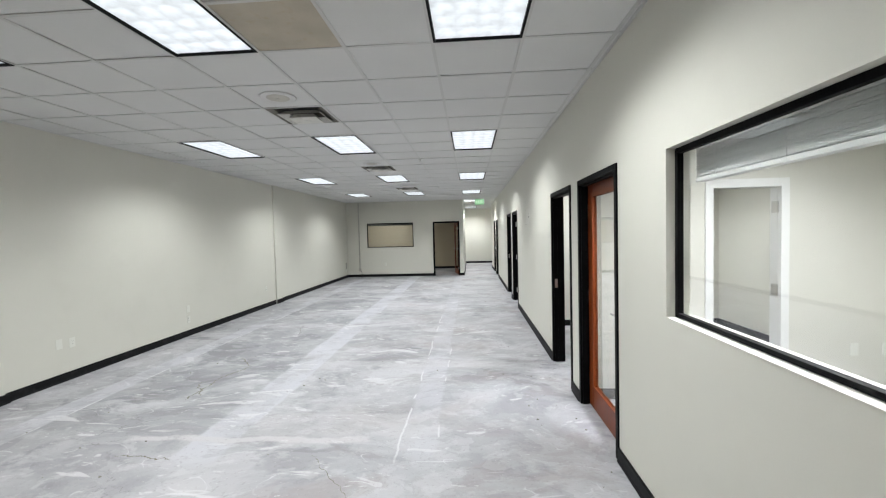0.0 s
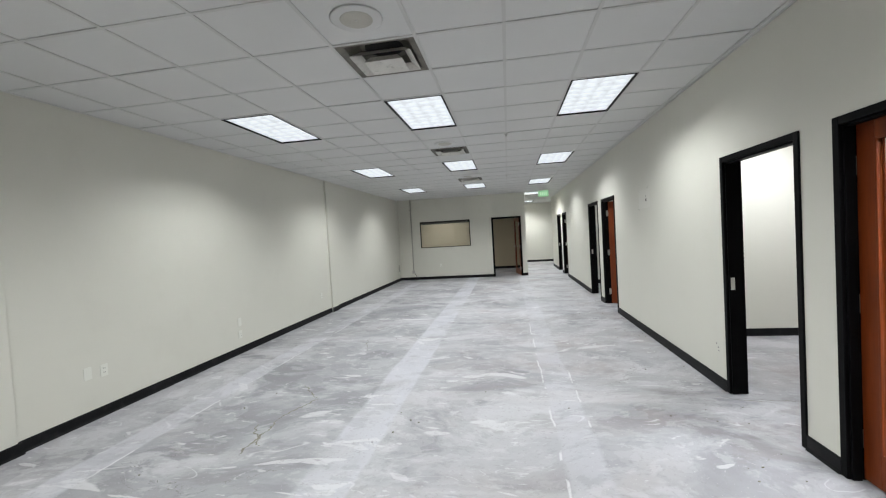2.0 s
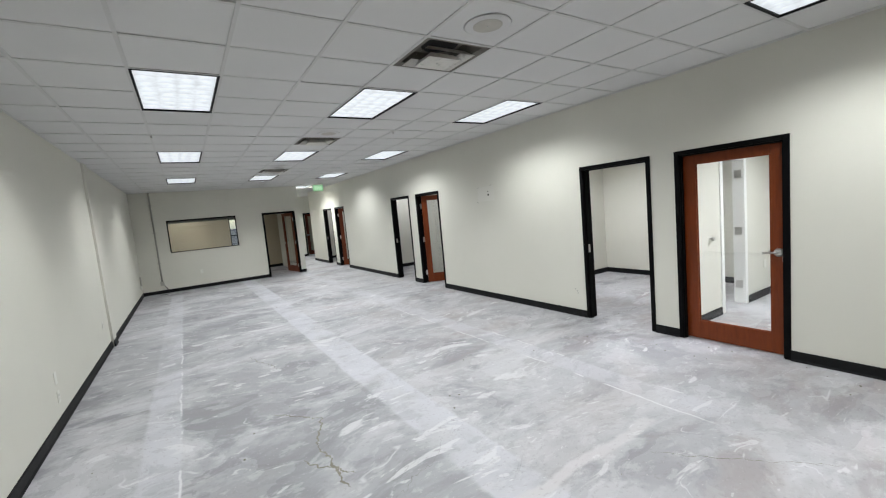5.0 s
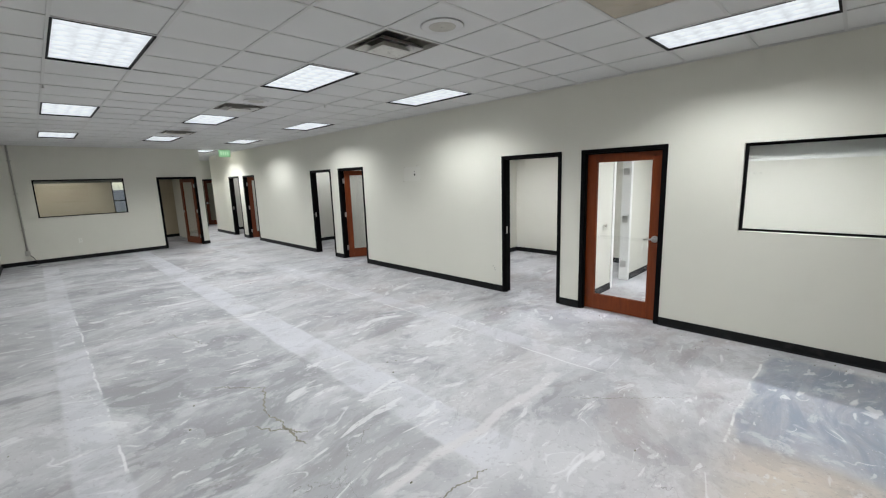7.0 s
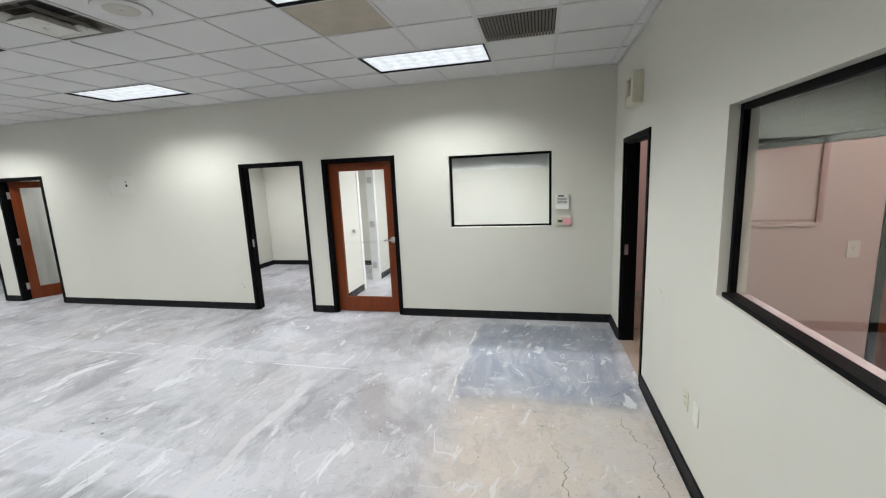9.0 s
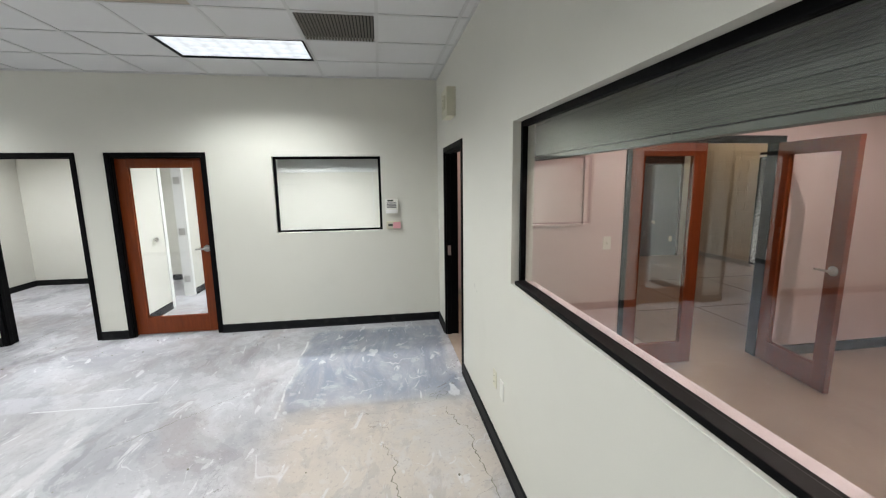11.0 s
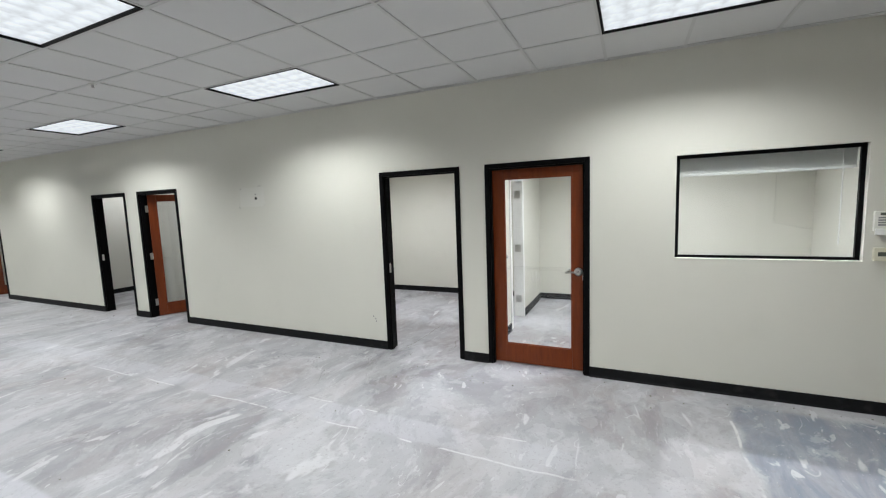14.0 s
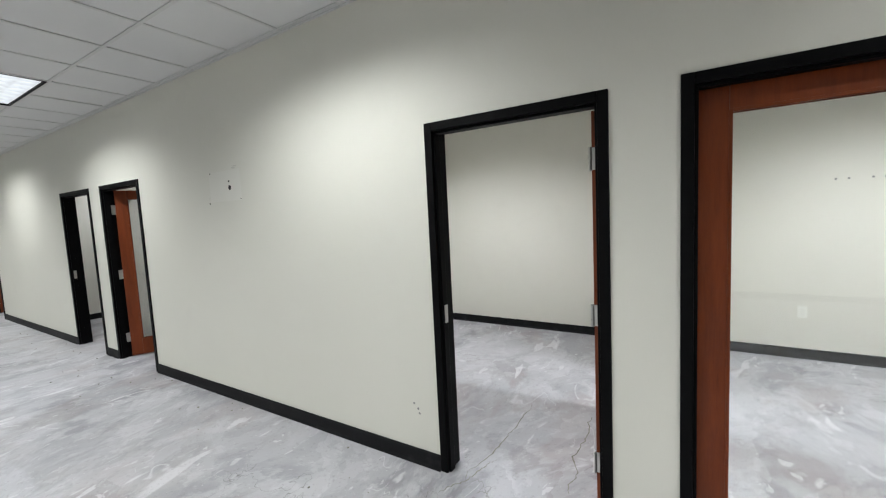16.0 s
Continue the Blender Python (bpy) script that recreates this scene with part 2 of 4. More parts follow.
    # angular facets where the adhesive was scraped, each pull a little lighter or darker
    for sc, rot, st, amt in ((1.5, 20, (0.8, 1.2, 1), 0.28), (2.6, -58, (0.75, 1.25, 1), 0.25)):
        mp = n.new("ShaderNodeMapping")
        mp.inputs["Scale"].default_value, mp.inputs["Rotation"].default_value = st, (0, 0, radians(rot))
        l.new(pos, mp.inputs[0])
        vo = n.new("ShaderNodeTexVoronoi")
        vo.inputs["Scale"].default_value = sc
        jit, sm = n.new("ShaderNodeTexNoise"), n.new("ShaderNodeVectorMath")
        jit.inputs["Scale"].default_value, jit.inputs["Detail"].default_value = 3.0, 5
        l.new(mp.outputs[0], jit.inputs[0])
        sc2 = n.new("ShaderNodeVectorMath")
        sc2.operation, sm.operation = "SCALE", "ADD"
        sc2.inputs["Scale"].default_value = 0.45
        l.new(jit.outputs["Color"], sc2.inputs[0])
        l.new(sc2.outputs[0], sm.inputs[0])
        l.new(mp.outputs[0], sm.inputs[1])
        l.new(sm.outputs[0], vo.inputs["Vector"])
        cs = n.new("ShaderNodeSeparateColor")
        l.new(vo.outputs["Color"], cs.inputs[0])
        col = blend(ramp(cs.outputs[0], 0.55, 0.95, 0, amt), col, (0.225, 0.22, 0.235))
        col = blend(ramp(cs.outputs[1], 0.55, 0.95, 0, amt), col, (0.49, 0.49, 0.51))
    # lighter strips left by old partitions, along the room
    for a, b, s in STRIPS:
        col = blend(calc("MULTIPLY", calc("MULTIPLY", calc("MULTIPLY", band(xs, a, b, 0.02), ramp(yw, 2.45, 2.8)), s), ramp(noise(1.8, 5, (1, 0.7, 1), 0, 0.55), 0.32, 0.58, 0.12, 1.0)), col, (0.50, 0.505, 0.545))
    for a, b, x0, x1, s in CROSS:
        msk = calc("MULTIPLY", band(yw, a, b, 0.02), band(xw, x0, x1, 0.05))
        col = blend(calc("MULTIPLY", msk, s), col, (0.50, 0.49, 0.50))
    # blue-grey patch and the tan patch beside it
    blue = calc("MULTIPLY", band(xw, -1.98, -0.22, 0.05), band(yw, 0.10, 1.56, 0.04))
    col = blend(calc("MULTIPLY", blue, ramp(noise(2.2, 8, (0.5, 1.8, 1), 20, 0.65, 1.2), 0.36, 0.6, 0.5, 0.96)), col, (0.185, 0.212, 0.258))
    tan = calc("MULTIPLY", band(xw, -3.2, -1.98, 0.22), band(yw, -0.3, 1.5, 0.25))
    col = blend(calc("MULTIPLY", tan, ramp(noise(3.0, 6, (1, 1, 1), 12, 0.65), 0.35, 0.6, 0.5, 0.85)), col, (0.53, 0.465, 0.40))
    edge = calc("MULTIPLY", band(calc("ADD", X, calc("MULTIPLY", wob, 0.3)), -2.05, -0.5, 0.01), band(calc("ADD", Y, calc("MULTIPLY", wob, 0.3)), 1.578, 1.596, 0.006))
    col = blend(calc("MULTIPLY", edge, ramp(noise(6, 4), 0.4, 0.6)), col, (0.62, 0.62, 0.61))
    # white skim flecks and curled scrape strokes
    for sc, st, rot, lo, hi, amt in ((2.6, (0.4, 1.5, 1), 28, 0.665, 0.70, 0.7), (3.8, (0.45, 1.6, 1), -35, 0.68, 0.71, 0.7), (5.0, (0.5, 1.5, 1), 75, 0.68, 0.71, 0.6), (9.0, (0.7, 1.3, 1), 50, 0.69, 0.72, 0.6)):
        col = blend(ramp(noise(sc, 3, st, rot, 0.5, 0.5), lo, hi, 0, amt), col, (0.60, 0.60, 0.61))
    for sc, seed, wdt in ((1.1, 3, 0.010), (1.9, 11, 0.010), (2.8, 19, 0.012)):
        ridge = calc("ABSOLUTE", calc("SUBTRACT", noise(sc, 2, (0.7, 1.4, 1), seed * 7, 0.45, 0.6), 0.5), 0)
        line = ramp(ridge, 0.0, wdt, 1, 0)
        gate = ramp(noise(1.9, 3, (1, 1, 1), seed * 13), 0.59, 0.64)
        col = blend(calc("MULTIPLY", calc("MULTIPLY", line, gate), 0.55), col, (0.62, 0.62, 0.64))
    # hairline cracks
    ridge = calc("ABSOLUTE", calc("SUBTRACT", noise(0.8, 5, (1, 1, 1), 77, 0.65, 0.6), 0.5), 0)
    line = calc("MULTIPLY", ramp(ridge, 0.0, 0.0028, 1, 0), ramp(noise(0.7, 2, (1, 1, 1), 140), 0.56, 0.62))
    col = blend(calc("MULTIPLY", line, 0.75), col, (0.12, 0.11, 0.10))
    # crisp skim edges where partitions stood
    for x, y0, y1, gate in ((-4.985, 3.0, 9.0, 0.44), (-1.64, 2.6, 8.0, 0.46), (-1.35, 2.6, 6.0, 0.50)):
        msk = calc("MULTIPLY", band(xs, x - 0.008, x + 0.008, 0.005), band(Y, y0, y1, 0.3))
        col = blend(calc("MULTIPLY", msk, ramp(noise(2.4, 4, (1, 1, 1), x * 40), gate, gate + 0.06, 0, 0.85)), col, (0.62, 0.62, 0.63))
    # mottle left by the scraper at hand scale
    col = blend(ramp(noise(4.5, 7, (0.8, 1.2, 1), 8, 0.62, 0.3), 0.54, 0.60, 0, 0.22), col, (0.20, 0.20, 0.215))
    col = blend(ramp(noise(6.0, 7, (0.8, 1.2, 1), -24, 0.62, 0.3), 0.56, 0.62, 0, 0.30), col, (0.54, 0.54, 0.555))
    # fine speckle
    col = blend(ramp(noise(38, 4), 0.56, 0.72, 0, 0.35), col, (0.22, 0.21, 0.21))
    col = blend(ramp(noise(60, 3, (1, 1, 1), 9), 0.66, 0.74, 0, 0.5), col, (0.60, 0.60, 0.60))
    l.new(col, p.inputs["Base Color"])
    l.new(ramp(noise(1.4, 5, (1, 1, 1), 60), 0.35, 0.65, 0.42, 0.68), p.inputs["Roughness"])
    p.inputs["Specular IOR Level"].default_value = 0.4
    b = n.new("ShaderNodeBump")
    b.inputs["Strength"].default_value, b.inputs["Distance"].default_value = 0.25, 0.004
    l.new(noise(14, 6), b.inputs["Height"])
    l.new(b.outputs[0], p.inputs["Normal"])
    return m


STRIPS = ((-5.25, -4.98, 0.62), (-3.38, -3.0, 0.78), (-1.63, -1.36, 0.42))
CROSS = ((2.88, 2.97, -3.95, -1.9, 0.85), (2.99, 3.40, -3.0, -1.35, 0.35), (4.75, 5.0, -2.6, -0.6, 0.35))
FLOOR = floor_material()


# ---- building helpers ----
def box(bm, x0, x1, y0, y1, z0, z1, bevel=0.0, mi=0):
    r = bmesh.ops.create_cube(bm, size=1)
    vs = r["verts"]
    for v in vs:
        v.co = ((x0 + x1) / 2 + v.co.x * abs(x1 - x0), (y0 + y1) / 2 + v.co.y * abs(y1 - y0), (z0 + z1) / 2 + v.co.z * abs(z1 - z0))
    fs = {f for v in vs for f in v.link_faces}
    for f in fs:
        f.material_index = mi
    if bevel:
        bmesh.ops.bevel(bm, geom=list({e for v in vs for e in v.link_edges}), offset=bevel, segments=2, affect="EDGES", profile=0.6)
    return vs


def boxes(*items, bevel=0.0):
    bm = bmesh.new()
    for it in items:
        box(bm, *it, bevel=bevel)
    return bm


def rod(bm, a, b, r, seg=12, r2=None):
    a, b = Vector(a), Vector(b)
    d = b - a
    m = Matrix.Translation((a + b) / 2) @ d.to_track_quat("Z", "Y").to_matrix().to_4x4()
    bmesh.ops.create_cone(bm, cap_ends=True, segments=seg, radius1=r, radius2=r if r2 is None else r2, depth=d.length, matrix=m)


def link(name, bm, mats, smooth=False):
    me = bpy.data.meshes.new(name)
    bmesh.ops.recalc_face_normals(bm, faces=bm.faces)
    bm.to_mesh(me)
    bm.free()
    for m in mats if isinstance(mats, (list, tuple)) else [mats]:
        me.materials.append(m)
    if smooth:
        for p in me.polygons:
            p.use_smooth = True
    return new(name, me)


def part(name, bm, mats, parent, label="", smooth=False):
    ob = link(name, bm, mats, smooth)
    ob.parent = parent
    if label:
        ob["label"] = label
    return ob


def thing(name, label, category, group="", kind=""):
    return tagged(new(name), label, category, group, kind)


def cells_mesh(cuts_a, cuts_z, solid, put):
    """Closed slab from a grid of cells, of which some are openings. put(a, z, side) gives the place."""
    bm = bmesh.new()
    vs = {}

    def v(i, j, s):
        if (i, j, s) not in vs:
            vs[i, j, s] = bm.verts.new(put(cuts_a[i], cuts_z[j], s))
        return vs[i, j, s]
    na, nz = len(cuts_a) - 1, len(cuts_z) - 1
    full = {(i, j) for i in range(na) for j in range(nz) if solid((cuts_a[i] + cuts_a[i + 1]) / 2, (cuts_z[j] + cuts_z[j + 1]) / 2)}
    for i, j in full:
        for s in (0, 1):
            bm.faces.new([v(i, j, s), v(i + 1, j, s), v(i + 1, j + 1, s), v(i, j + 1, s)])
        for di, dj, e in ((-1, 0, ((0, 0), (0, 1))), (1, 0, ((1, 0), (1, 1))), (0, -1, ((0, 0), (1, 0))), (0, 1, ((0, 1), (1, 1)))):
            if (i + di, j + dj) not in full:
                p, q = [(i + a, j + b) for a, b in e]
                bm.faces.new([v(*p, 0), v(*q, 0), v(*q, 1), v(*p, 1)])
    return bm


def wall(name, axis, p0, p1, a0, a1, holes=(), mats=WALL, label="cream painted drywall wall", z0=0.0, z1=C + 0.25):
    ca = sorted({a0, a1, *[h[0] for h in holes], *[h[1] for h in holes]})
    cz = sorted({z0, z1, *[h[2] for h in holes], *[h[3] for h in holes]})
    inside = lambda a, z: not any(h[0] < a < h[1] and h[2] < z < h[3] for h in holes)
    place = (lambda a, z, s: ((p0, p1)[s], a, z)) if axis == "x" else (lambda a, z, s: (a, (p0, p1)[s], z))
    return tagged(link(name, cells_mesh(ca, cz, inside, place), mats), label, "wall", kind="structure")


def base_run(axis, p, side, a0, a1, h=0.1, t=0.012, mats=RUBBER):
    """A rubber base with a small cove toe, along a wall face at p, standing out to side."""
    bm = bmesh.new()
    prof = [(0, 0), (t * 1.9, 0), (t * 1.5, 0.006), (t, 0.02), (t, h - 0.008), (t * 0.6, h), (0, h)]
    rings = []
    for a in (a0, a1):
        rings.append([bm.verts.new((p + side * d, a, z) if axis == "x" else (a, p + side * d, z)) for d, z in prof])
    k = len(prof)
    for i in range(k):
        bm.faces.new([rings[0][i], rings[0][(i + 1) % k], rings[1][(i + 1) % k], rings[1][i]])
    bm.faces.new(rings[0])
    bm.faces.new(rings[1])
    return tagged(link("baseboard", bm, mats), "black rubber cove base along the wall foot", "baseboard", kind="structure")


# ---- the large structure ----
T = 0.13
D = {"d1": (2.66, 3.70), "d2": (3.985, 5.00), "d3": (8.74, 9.78), "d4": (10.12, 11.15), "d5": (14.94, 15.96), "d6": (16.36, 17.38)}
DH = 2.14
F5 = 0.04     # how far the wall laps over the frame's face
holes_e = [(a + F5, b - F5, 0.0, DH - F5) for a, b in D.values()] + [(0.70, 1.95, 1.19, 2.09)]
W, N, XE, YB = -5.96, 15.82, 3.2, 22.2
NW, ND = (-5.14, -3.28, 1.16, 2.13), (-2.50, -1.45)
SW, SD = (-5.02, -2.92, 1.19, 2.088), (-1.56, -0.52)
wall("wall_east", "x", 0, T, 0, 19.4, holes_e)
wall("wall_west", "x", W - T, W, -6.7, 20.6)
wall("wall_north", "y", N, N + T, W, -1.29, [NW, (ND[0] + F5, ND[1] - F5, 0, DH - F5)])
wall("wall_south", "y", -T, 0, W, XE, [SW, (SD[0] + F5, SD[1] - F5, 0, DH - F5)])
wall("wall_corridor_west", "x", -1.29 - T, -1.29, N + T, YB)
BD = (0.36, 1.36)
wall("wall_corridor_end", "y", YB, YB + T, -1.29 - T, XE, [(BD[0] + F5, BD[1] - F5, 0, DH - F5)])
wall("wall_behind_end", "y", YB + 1.6, YB + 1.6 + T, -1.42, XE, mats=BEIGE)
NY = 19.15
NRW = (-3.22, -2.80, 0.9, 2.10)
wall("wall_north_room_end", "y", NY, NY + 0.1, W, -1.42, [NRW], mats=BEIGE, label="beige painted wall of the far room")
wall("wall_office_back", "x", XE, XE + T, 0, YB + 1.6)
WD = (1.265, 1.92)
wall("wall_partition_1", "y", 3.78, 3.90, T, XE, [(WD[0], WD[1], 0, 2.06)])
for i, y in enumerate((7.03, 9.95, 13.05, 16.16)):
    wall("wall_partition_%d" % (i + 2), "y", y - 0.06, y + 0.06, T, XE)
wall("wall_office_end", "y", 19.28, 19.4, T, XE)
# rooms beyond the south wall
DD = (-3.0, -1.42)
wall("wall_lobby_west", "x", -1.75, -1.63, -6.6, -T, [(DD[0] + F5, DD[1] - F5, 0, 2.15 - F5)], mats=PINK, label="pinkish painted wall")
wall("wall_lobby_nook", "x", 1.1, 1.22, -2.3, -T, [(-2.2, -1.56, 0, 2.08)], mats=PINK, label="pinkish painted wall")
wall("wall_lobby_nook_side", "y", -2.42, -2.3, 1.1, 3.46, mats=PINK)
LW = (0.98, 1.97)
wall("wall_lobby_south", "y", -6.72, -6.6, -1.63, 3.58, [(LW[0], LW[1], 0.06, 2.25), (-1.2, -0.3, 0.06, 2.25)], mats=BRICK, label="painted brick wall")
wall("wall_lobby_east", "x", 3.46, 3.58, -6.6, -T, mats=WALL)
wall("wall_south_room_end", "y", -6.72, -6.6, W, -1.63, mats=PINK)

# floors
bm = boxes((W - T, XE + T, -T, YB + 2, -0.2, 0))
tagged(link("floor", bm, FLOOR), "bare grey concrete slab with white skim smears and scrape marks", "floor", kind="structure")
bm = boxes((W - T, 3.6, -6.72, -T, -0.2, 0.0))
tagged(link("floor_lobby", bm, TANFLOOR), "polished tan concrete floor", "floor", kind="structure")
bm = boxes((SD[0] + 0.05, SD[1] - 0.05, -T, -0.005, 0.0, 0.006), bevel=0.002)
tagged(link("threshold", bm, TANFLOOR), "worn tan threshold strip in the doorway", "threshold", kind="structure")
bm = boxes((W - T, 3.7, -6.8, YB + 2, C + 0.25, C + 0.4))
tagged(link("roof_slab", bm, KERB), "plain slab above the ceiling", "roof", kind="structure")

# ---- ceilings: tiles in a T-bar grid, one mesh ----
LIGHT_X, LIGHT_K = (0, 3, 6), (2, 8, 14, 20)
taken = {}
for cx in LIGHT_X:
    for k in LIGHT_K:
        taken[cx, k] = taken[cx, k + 1] = "light"
taken[0, 26] = taken[0, 27] = "light"
taken[0, 33] = taken[0, 34] = "light"
for k in (6, 12, 18):
    taken[3, k] = "vent"
taken[1, 1] = "grille"
taken[2, 3] = "stain"


def tile_ceiling(name, x0, x1, y0, y1, gx0, gy0, skip):
    bm = bmesh.new()
    i0, i1 = math.floor((gx0 - x1) / G) - 1, math.ceil((gx0 - x0) / G) + 1
    k0, k1 = math.floor((y0 - gy0) / G) - 1, math.ceil((y1 - gy0) / G) + 1
    rnd = random.Random(7)
    for i in range(i0, i1):
        for k in range(k0, k1):
            xa, xb = max(gx0 - G * (i + 1), x0), min(gx0 - G * i, x1)
            ya, yb = max(gy0 + G * k, y0), min(gy0 + G * (k + 1), y1)
            if xb - xa < 0.02 or yb - ya < 0.02:
                continue
            what = skip.get((i, k))
            e = 0.010
            if what in (None, "stain"):
                z = C + 0.002 + rnd.uniform(-0.001, 0.002)
                vs = [bm.verts.new((x, y, z + rnd.uniform(-0.0015, 0.0015))) for x, y in ((xa + e, ya + e), (xb - e, ya + e), (xb - e, yb - e), (xa + e, yb - e))]
                up = [bm.verts.new((v.co.x, v.co.y, C + 0.018)) for v in vs]
                f = [bm.faces.new(vs)] + [bm.faces.new([vs[a], vs[(a + 1) % 4], up[(a + 1) % 4], up[a]]) for a in range(4)]
                for q in f:
                    q.material_index = 2 if what == "stain" else 0
    t = 0.0125
    for i in range(i0, i1 + 1):
        x = gx0 - G * i
        if x0 + 0.02 < x < x1 - 0.02:
            box(bm, x - t, x + t, y0, y1, C - 0.004, C + 0.002, mi=1)
    for k in range(k0, k1 + 1):
        y = gy0 + G * k
        if y0 + 0.02 < y < y1 - 0.02:
            xs = [x0] + sorted(gx0 - G * i for i in range(i0, i1 + 1) if x0 < gx0 - G * i < x1) + [x1]
            for a, b in zip(xs, xs[1:]):
                i = round((gx0 - b) / G)
                if skip.get((i, k)) == "light" and skip.get((i, k - 1)) == "light" and (k - 1 in LIGHT_K or k - 1 in (26, 33)):
                    continue
                box(bm, a + t, b - t, y - t, y + t, C - 0.0035, C + 0.002, mi=1)
    for a in ((x0, x0 + 0.02, y0, y1), (x1 - 0.02, x1, y0, y1), (x0, x1, y0, y0 + 0.02), (x0, x1, y1 - 0.02, y1)):
        box(bm, *a, C - 0.003, C + 0.003, mi=1)
    me = bpy.data.meshes.new(name)
    bm.to_mesh(me)
    bm.free()
    for m in (TILE, GRID, STAIN):
        me.materials.append(m)
    return tagged(new(name, me), "white acoustic tile ceiling in a white T-bar grid", "ceiling", kind="structure")


tile_ceiling("ceiling", W, 0, 0, N, GX0, GY0, taken)
tile_ceiling("ceiling_corridor", -1.29, 0, N, 19.4, GX0, GY0, taken)
tile_ceiling("ceiling_corridor_end", -1.29, XE, 19.4, YB, GX0, GY0, taken)
for i, (a, b) in enumerate(((0, 3.78), (3.9, 6.97), (7.09, 9.89), (10.01, 12.99), (13.11, 16.1), (16.22, 19.28))):
    tile_ceiling("ceiling_office_%d" % (i + 1), T, XE, a, b, XE - 0.3, a + 0.2, {(2, 2): "light", (2, 3): "light"})
tile_ceiling("ceiling_north_room", W, -1.42, N + T, NY, GX0, GY0, {})
tile_ceiling("ceiling_lobby", -1.63, 3.46, -6.6, -T, 0.3, -6.5, {})
tile_ceiling("ceiling_south_room", W, -1.75, -6.6, -T, -2.0, -6.5, {})
bm = boxes((-1.42, XE, YB + T, YB + 1.6, C, C + 0.02))
tagged(link("ceiling_behind_end", bm, TILE), "plain white ceiling", "ceiling", kind="structure")

# ---- baseboards ----
def runs(axis, p, side, a0, a1, gaps):
    at = a0
    for g0, g1 in sorted(gaps):
        if g0 > at:
            base_run(axis, p, side, at, g0)
        at = g1
    if a1 > at:
        base_run(axis, p, side, at, a1)


runs("x", 0, -1, 0, 19.4, D.values())
runs("x", T, 1, 0, 19.28, D.values())
runs("x", W, 1, 0, N, [(9.66, 9.96), (3.3, 3.62)])
base_run("x", W + 0.035, 1, 3.29, 3.63)
base_run("x", W + 0.035, 1, 9.65, 9.97)
runs("y", N, -1, W, -1.29, [ND])
runs("y", 0, 1, W, 0, [SD])
runs("y", YB, -1, -1.29, XE, [BD])
runs("x", -1.29, 1, N, YB, [])
runs("x", XE, -1, 0, YB, [])
runs("y", NY, -1, W, -1.42, [])
for y in (0.0, 3.90, 7.09, 10.01, 13.11, 16.22):
    runs("y", y, 1, T, XE, [(WD[0] - 0.06, WD[1] + 0.06)] if y == 3.90 else [])
for y in (3.78, 6.97, 9.89, 12.99, 16.10, 19.28):
    runs("y", y, -1, T, XE, [(WD[0] - 0.06, WD[1] + 0.06)] if y == 3.78 else [])
runs("x", -1.75, -1, -6.6, -T, [DD])
base_run("x", 1.1, -1, -1.56, -T, mats=KERB)

for y in (3.3, 9.66):
    bm = boxes((W, W + 0.035, y, y + 0.3, 0, C), bevel=0.004)
    tagged(link("trim_pilaster", bm, WALL), "shallow cream pilaster strip on the long wall", "pilaster", kind="structure")


# ---- doors ----
def door_frame(name, w, h, depth, mats=BLACK, face=0.05, label="black painted steel door frame"):
    """Frame in its own axes: along x from 0 to w, opening through y from -0.012 to depth, standing on z 0."""
    e = thing(name, label, "door frame", kind="structure")
    y0, y1 = -0.012, depth + 0.012
    for nm, b in (("jamb", (0, face, y0, y1, 0, h)), ("jamb", (w - face, w, y0, y1, 0, h)), ("head", (face, w - face, y0, y1, h - face, h))):
        part(nm, boxes(b, bevel=0.004), mats, e)
    ys = depth * 0.45
    for b in ((face, face + 0.014, y0 + 0.02, ys, 0, h - face), (w - face - 0.014, w - face, y0 + 0.02, ys, 0, h - face), (face + 0.014, w - face - 0.014, y0 + 0.02, ys, h - face - 0.014, h - face)):
        part("stop", boxes(b, bevel=0.003), mats, e)
    return e


def lever(parent, x, z, y, side, way):
    """Lever handle on a rosette; side is the face's outward direction, way the lever's direction."""
    h = part("lever_handle", _rosette(x, y, z, side), STEEL, parent, "brushed nickel lever handle", True)
    bm = bmesh.new()
    rod(bm, (x, y + side * 0.012, z), (x, y + side * 0.055, z), 0.011)
    pts = [(0, 0.05, 0), (0.035, 0.058, 0.002), (0.075, 0.055, 0.0), (0.115, 0.046, -0.004)]
    for (a, b, c), (d, e, f) in zip(pts, pts[1:]):
        rod(bm, (x + way * a, y + side * b, z + c), (x + way * d, y + side * e, z + f), 0.0105, 10, 0.009)
    part("lever", bm, STEEL, h, "", True)
    return h


def _rosette(x, y, z, side):
    bm = bmesh.new()
    rod(bm, (x, y, z), (x, y + side * 0.008, z), 0.041, 24)
    rod(bm, (x, y + side * 0.008, z), (x, y + side * 0.016, z), 0.038, 24, 0.026)
    return bm


